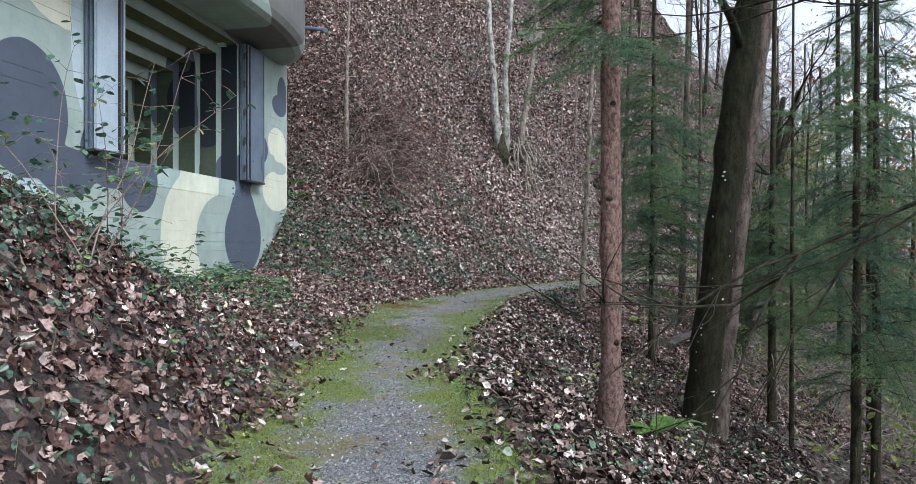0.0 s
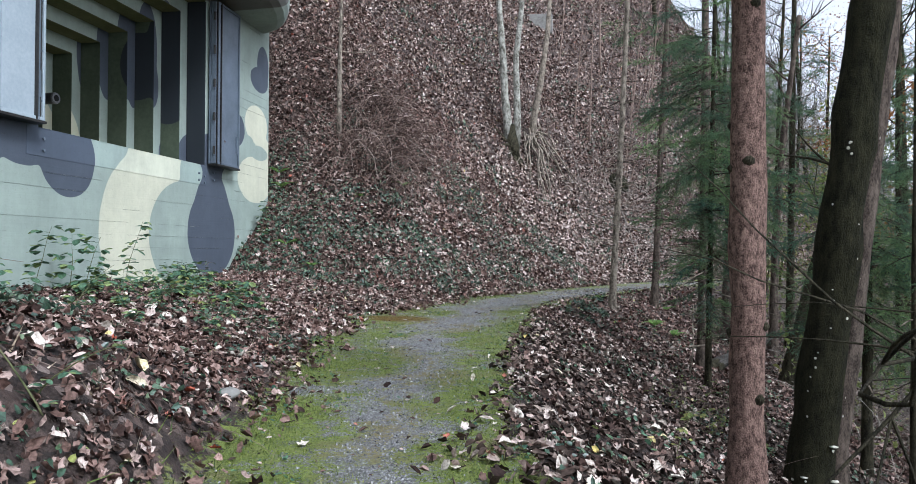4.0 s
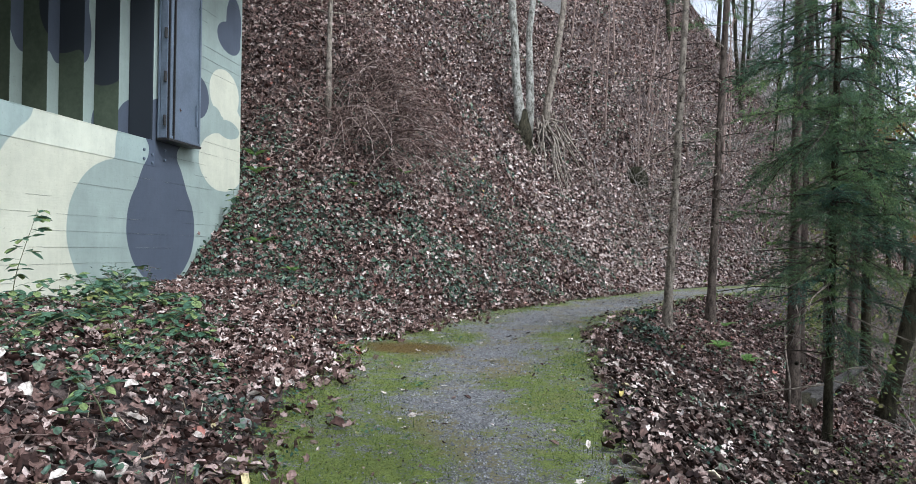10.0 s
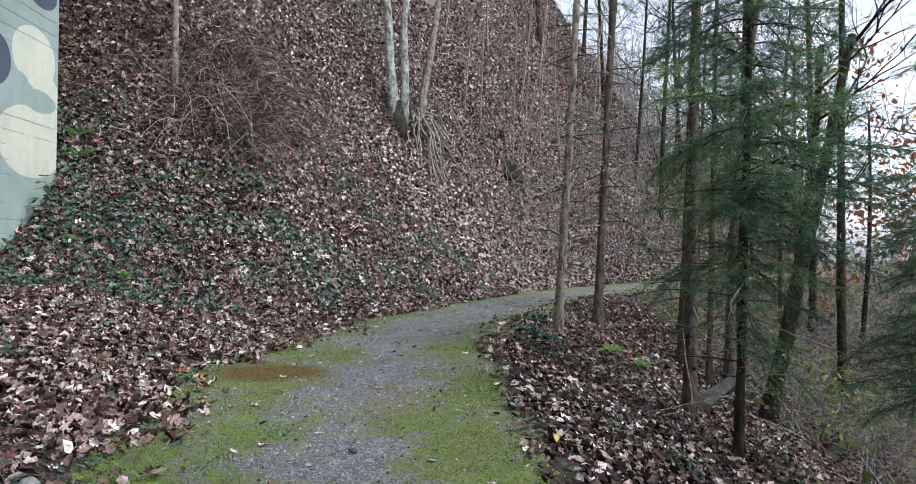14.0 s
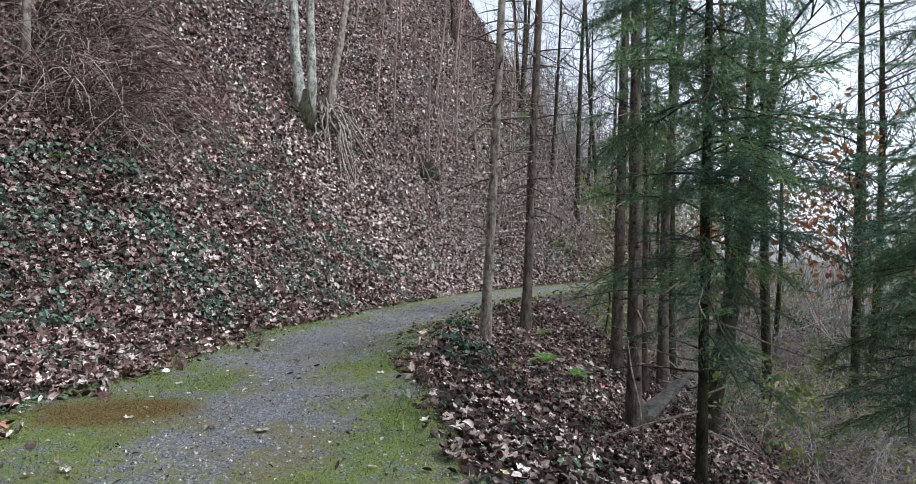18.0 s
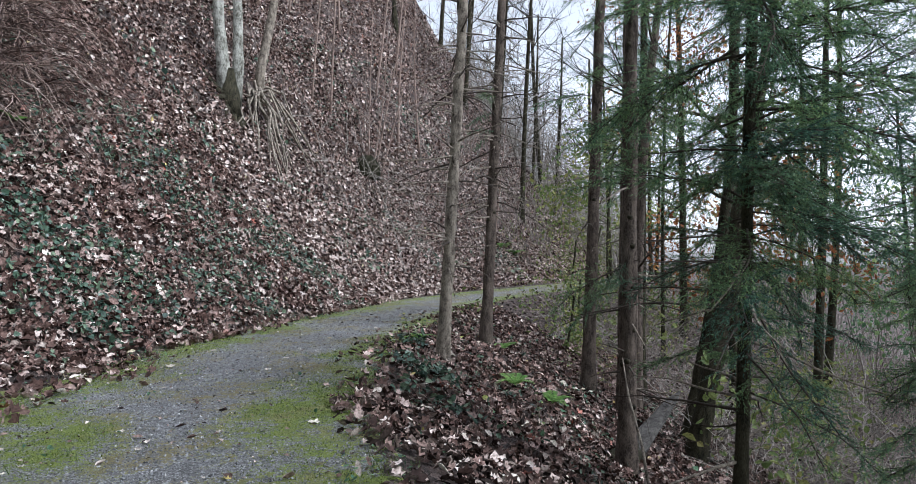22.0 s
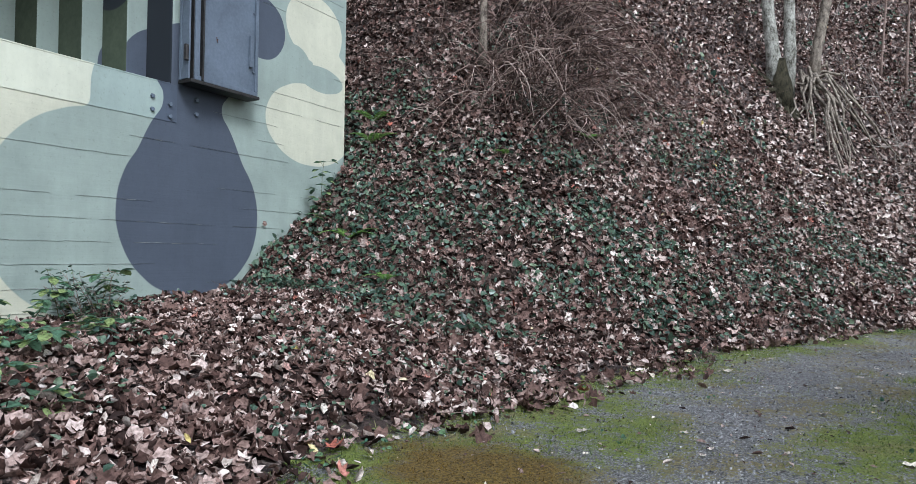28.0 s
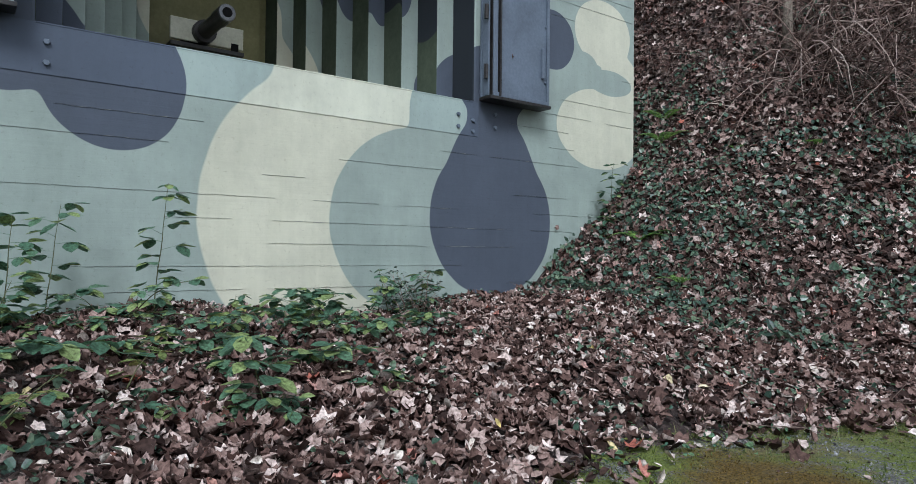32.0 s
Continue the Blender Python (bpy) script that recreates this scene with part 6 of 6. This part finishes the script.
def in_heap(x, y, c):
    return ((x - 1.75) / 1.05) ** 2 + ((y - 4.0) / 1.8) ** 2 < 1.0 + 0.35 * wave(x, y, 1.9, 2)


tangle("dry_thicket", "tangle of dry brown bramble stems on the slope", "thicket", 700, 1300, (-2.5, 5, 0.5, 9.5), in_thicket, (0.7, 2.2), (0.004, 0.010), MAT_DRY, 1.1, 0.22, 0.18, 0.9, 2)
tangle("dry_thicket", "heap of arching dry bramble stems round a sapling", "thicket", 701, 520, (0.3, 3.2, 1.6, 6.6), in_heap, (1.0, 3.0), (0.009, 0.021), MAT_DRY, 1.7, 0.34, 0.14, 1.3, 2)
# dark fill low in the heap, its inner shade put into the stem colour
tangle("dry_thicket", "short stems coloured dark for the shade in the thicket's heart", "thicket", 702, 900, (0.3, 3.2, 1.6, 6.6), in_heap, (0.3, 1.0), (0.006, 0.012), MAT_TWIG_DARK, 0.9, 0.12, 0.25, 0.8)
tangle("bare_bushes", "bare grey bushes along the far shoulder of the slope", "bushes", 712, 520, (8, 32, 13, 42), lambda x, y, c: (along(FOOT, x, y)[0] > 0.5) & (along(FOOT, x, y)[0] < 14) & (x > 0.62 * y - 1), (2.5, 7.0), (0.010, 0.026), MAT_PALE_STEM, 3.0, 0.02, 0.13, 0.0, 6)
tangle("dry_stems", "thin dry stems and trailing shoots on the slope", "stems", 705, 700, (-1, 12, -1, 18), lambda x, y, c: along(FOOT, x, y)[0] > 0.4, (0.3, 1.2), (0.002, 0.007), MAT_DRY, 0.6, 0.12, 0.25, 0.8)
tangle("dry_stems", "bare thin shoots high on the slope", "stems", 710, 1300, (2, 33, 14, 46), lambda x, y, c: (along(FOOT, x, y)[0] > 0.3) & (wave(x, y, .5, 1) > -0.2), (1.0, 4.2), (0.006, 0.016), MAT_PALE_STEM, 2.2, 0.04, 0.16)
tangle("undergrowth", "pale bare undergrowth below the path", "undergrowth", 715, 7500, (13.5, 28, -6, 24), lambda x, y, c: (along(WAY, x, y)[0] < -2.5) & (wave(x, y, .6, 2) > -0.5), (0.5, 2.2), (0.004, 0.012), MAT_PALE_STEM, 1.0, 0.1, 0.22)
tangle("bare_bushes", "bare grey trees and bushes where the slope meets the sky", "bushes", 713, 1700, (22, 46, 34, 80), lambda x, y, c: (along(FOOT, x, y)[0] > -3) & (along(FOOT, x, y)[0] < 26), (4, 11), (0.025, 0.06), MAT_PALE_STEM, 3.2, 0.01, 0.12, 0.0, 7)
tangle("dead_twigs", "dead twigs lying on the bank and slope", "twigs", 720, 500, (0.5, 13, -18, 4), offroad, (0.2, 0.8), (0.002, 0.006), MAT_TWIG, 0.12, 0.02, 0.15)

# ---- the wood beyond ----
tangle("far_thicket", "tall bare stems of the wood beyond the path", "thicket", 730, 1500, (23, 48, -18, 60), lambda x, y, c: along(WAY, x, y)[0] < -5, (2.5, 7.5), (0.012, 0.03), MAT_PALE_STEM, 3.0, 0.01, 0.14)
strew("shrub_leaves", "light green leaves of the far undergrowth", "leaves", 800, 26000, (13, 30, -12, 26), lambda x, y, c: (along(WAY, x, y)[0] < -2.8) & (wave(x, y, .8, 4) > 0.3), OVAL, (0.09, 0.19), MAT_LIGHT_LEAF, 1.5, 1.4)


def crown(x, y, z, spread, count, size, mat, seed):
    """Loose leaf clumps of a crown: places in lumps, with gaps."""
    r = np.random.default_rng(seed)
    hubs = r.normal(0, 1, (14, 3)) * spread
    at = hubs[r.integers(0, 14, count)] + r.normal(0, 0.32, (count, 3)) * spread.mean()
    v, f = scatter(at + np.array([x, y, z]), r.normal(0, 1, (count, 3)), *OVAL, r.uniform(*size, count), np.full(count, 0.5), seed)
    return fast_mesh("crown", v, f, mat)


wood = [bare_tree("bare_tree", (30, 8, -5), (30.3, 8.2, 11), 0.16, 0.07, MAT_BARK_DARK, "bare tree in the wood beyond the path", 900 + k, limbs=11, z_from=0.25, length=3.6, depth=2, kids=5) for k in range(3)]
wr = random.Random(5)
GW = "bare trees in the wood beyond"
for t in wood:
    tagged(t, group=GW)
n_wood = 0
while n_wood < 24:
    x, y = wr.uniform(15, 46), wr.uniform(-16, 60)
    d = float(along(WAY, np.array([x]), np.array([y]))[0][0])
    if d > -8 or (x < 25 and y < 12) or math.hypot(x - 11, y + 3) < 18:
        continue
    src = wood[wr.randrange(3)]
    s = wr.uniform(0.8, 1.5)
    zz = ground_z(x, y)
    m = Matrix.Translation((x, y, zz)) @ Euler((wr.uniform(-.05, .05), wr.uniform(-.05, .05), wr.uniform(0, 6.28))).to_matrix().to_4x4() @ Matrix.Scale(s, 4) @ Matrix.Translation((-30, -8, -ground_z(30, 8) - 0.1))
    copy_thing(src, m)
    n_wood += 1
for k, (x, y, size) in enumerate([(20, 1.5, 0.8), (22.5, 8, 0.9), (24, -4, 1.0), (27, 3, 1.1), (19.5, -8, 0.9), (22, 14, 1.0)]):
    # nearer ones whose twigs stand against the sky
    zz = ground_z(x, y)
    m = Matrix.Translation((x, y, zz)) @ Euler((0.03, -0.04, 2.1 * k)).to_matrix().to_4x4() @ Matrix.Scale(size, 4) @ Matrix.Translation((-30, -8, -ground_z(30, 8) - 0.1))
    copy_thing(wood[k % 3], m)
for k in range(14):
    # bare trees on the far shoulder of the slope
    x, y = wr.uniform(14, 30), wr.uniform(23, 44)
    zz = ground_z(x, y)
    m = Matrix.Translation((x, y, zz)) @ Euler((0, 0.04, wr.uniform(0, 6.28))).to_matrix().to_4x4() @ Matrix.Scale(wr.uniform(0.7, 1.1), 4) @ Matrix.Translation((-30, -8, -ground_z(30, 8) - 0.1))
    copy_thing(wood[k % 3], m)
for i, (x, y, h, sp, mat, cnt) in enumerate([(18.3, 9.5, 6.2, 1.35, MAT_AUTUMN, 2600), (24, 14, 3.2, 2.2, MAT_AUTUMN, 2200), (26, 2, 2.5, 2.6, MAT_AUTUMN, 1600), (22, 20, 1.0, 1.6, MAT_LIGHT_LEAF, 1600), (27, 24, 1.5, 2.2, MAT_LIGHT_LEAF, 1800),
                                             (30, -2, 0, 3, MAT_NEEDLE, 2600), (34, 10, 1.5, 3.4, MAT_NEEDLE, 2600), (25, -8, 0.5, 2.8, MAT_NEEDLE, 3000), (38, 24, 2, 3.6, MAT_NEEDLE, 2400),
                                             (14.8, 8.6, -3.2, 0.8, MAT_LIGHT_LEAF, 700), (16.5, 12.5, -2.8, 1.0, MAT_LIGHT_LEAF, 900), (13.2, 5.6, -3.3, 0.6, MAT_LIGHT_LEAF, 500), (19.5, 16.5, -2.5, 1.1, MAT_LIGHT_LEAF, 900)]):
    zz = ground_z(x, y)
    tree = tagged(new("leafy_tree"), {MAT_AUTUMN: "tree with thin orange autumn leaves", MAT_LIGHT_LEAF: "small tree with pale green leaves", MAT_NEEDLE: "dark evergreen tree in the wood beyond"}[mat], "tree")
    g, pts = trunk_geo((x, y, zz - .3), (x + .3, y, zz + h + 4 + sp), min(0.16, 0.05 * sp), 0.02 + 0.01 * sp, 0.2, 950 + i)
    part("trunk", g, MAT_BARK_DARK, tree, smooth=True)
    c = new("crown", crown(x, y, zz + h + 4, np.array([sp, sp, sp * 1.1]), cnt, (0.14, 0.3) if sp > 1.4 else (0.06, 0.12), mat, 970 + i))
    c.parent = tree

# ---- small things ----
def stone(x, y, size, label, seed):
    r = random.Random(seed)
    bm = bmesh.new()
    bmesh.ops.create_icosphere(bm, subdivisions=3, radius=size)
    for v in bm.verts:
        k = 1 + 0.22 * noise.noise(v.co / size * 1.3 + Vector((seed, 0, 0))) + 0.08 * noise.noise(v.co / size * 4)
        v.co = Vector((v.co.x * 1.3 * k, v.co.y * k, v.co.z * 0.6 * k))
    me = bpy.data.meshes.new("stone")
    bm.to_mesh(me)
    bm.free()
    me.shade_smooth()
    me.materials.append(MAT_SLAB)
    ob = tagged(new("stone", me), label, "stone")
    ob.matrix_basis = Matrix.Translation(lay(x, y, size * 0.15)) @ Euler((0, 0, r.uniform(0, 6))).to_matrix().to_4x4()
    return ob


for i, (x, y, s) in enumerate([(5.55, -12.3, 0.09), (5.1, -10.9, 0.06), (4.75, -9.3, 0.07), (4.55, -8.6, 0.05), (4.3, -7.6, 0.06)]):
    stone(x, y, s, "grey stone at the mossy edge of the path", 20 + i)
fr = random.Random(77)
for i, (a, z) in enumerate([(0.5, -0.98), (0.75, -1.39), (-0.5, -1.35), (0.6, -1.75), (0.9, -1.9), (0.1, -1.82)]):
    g = Geo()
    n, s = 10, 0.025 + 0.025 * fr.random()
    k = (z + 2.25) / 14.25
    rad = 0.27 * (1 + 0.5 * max(0, 1 - 9 * k) ** 2)
    x, y = 10.85 + 1.75 * k + rad * math.sin(a), -8.4 - 0.35 * k - rad * math.cos(a)
    rim = [(x + s * math.cos(2 * math.pi * k / n) * 1.2, y + s * math.sin(2 * math.pi * k / n), z + fr.uniform(-.005, .005)) for k in range(n)]
    low = [(x + (p[0] - x) * 0.7, y + (p[1] - y) * 0.7, z - s * 0.3) for p in rim]
    g.add(rim + low + [(x, y, z + s * 0.18)], [(k, (k + 1) % n, 2 * n) for k in range(n)] + [(k + n, (k + 1) % n + n, (k + 1) % n, k) for k in range(n)] + [tuple(range(2 * n - 1, n - 1, -1))])
    ob = part("bracket_fungus", g, MAT_FUNGUS, None, smooth=True)
    tagged(ob, "pale bracket fungus on the dark tree foot", "fungus", "fungi on the tree foot")
shape, tris = MAPLE
for i, (x, y, z, s) in enumerate([(10.95, -3.05, 2.55, 0.09), (11.3, -4.1, 2.75, 0.07), (11.6, -4.3, 2.75, 0.07), (0.05, -1.72, 1.58, 0.05), (0.22, -2.75, 3.75, 0.05)]):
    m = Euler((fr.uniform(0.8, 1.6), fr.uniform(-.6, .6), fr.uniform(0, 6))).to_matrix() @ Matrix.Scale(s, 3)
    ob = part("caught_leaf", Geo().add([Vector((x, y, z)) + m @ Vector(v) for v in shape], tris), MAT_LITTER, None)
    tagged(ob, "dry brown leaf caught above the ground", "leaf", "caught leaves")
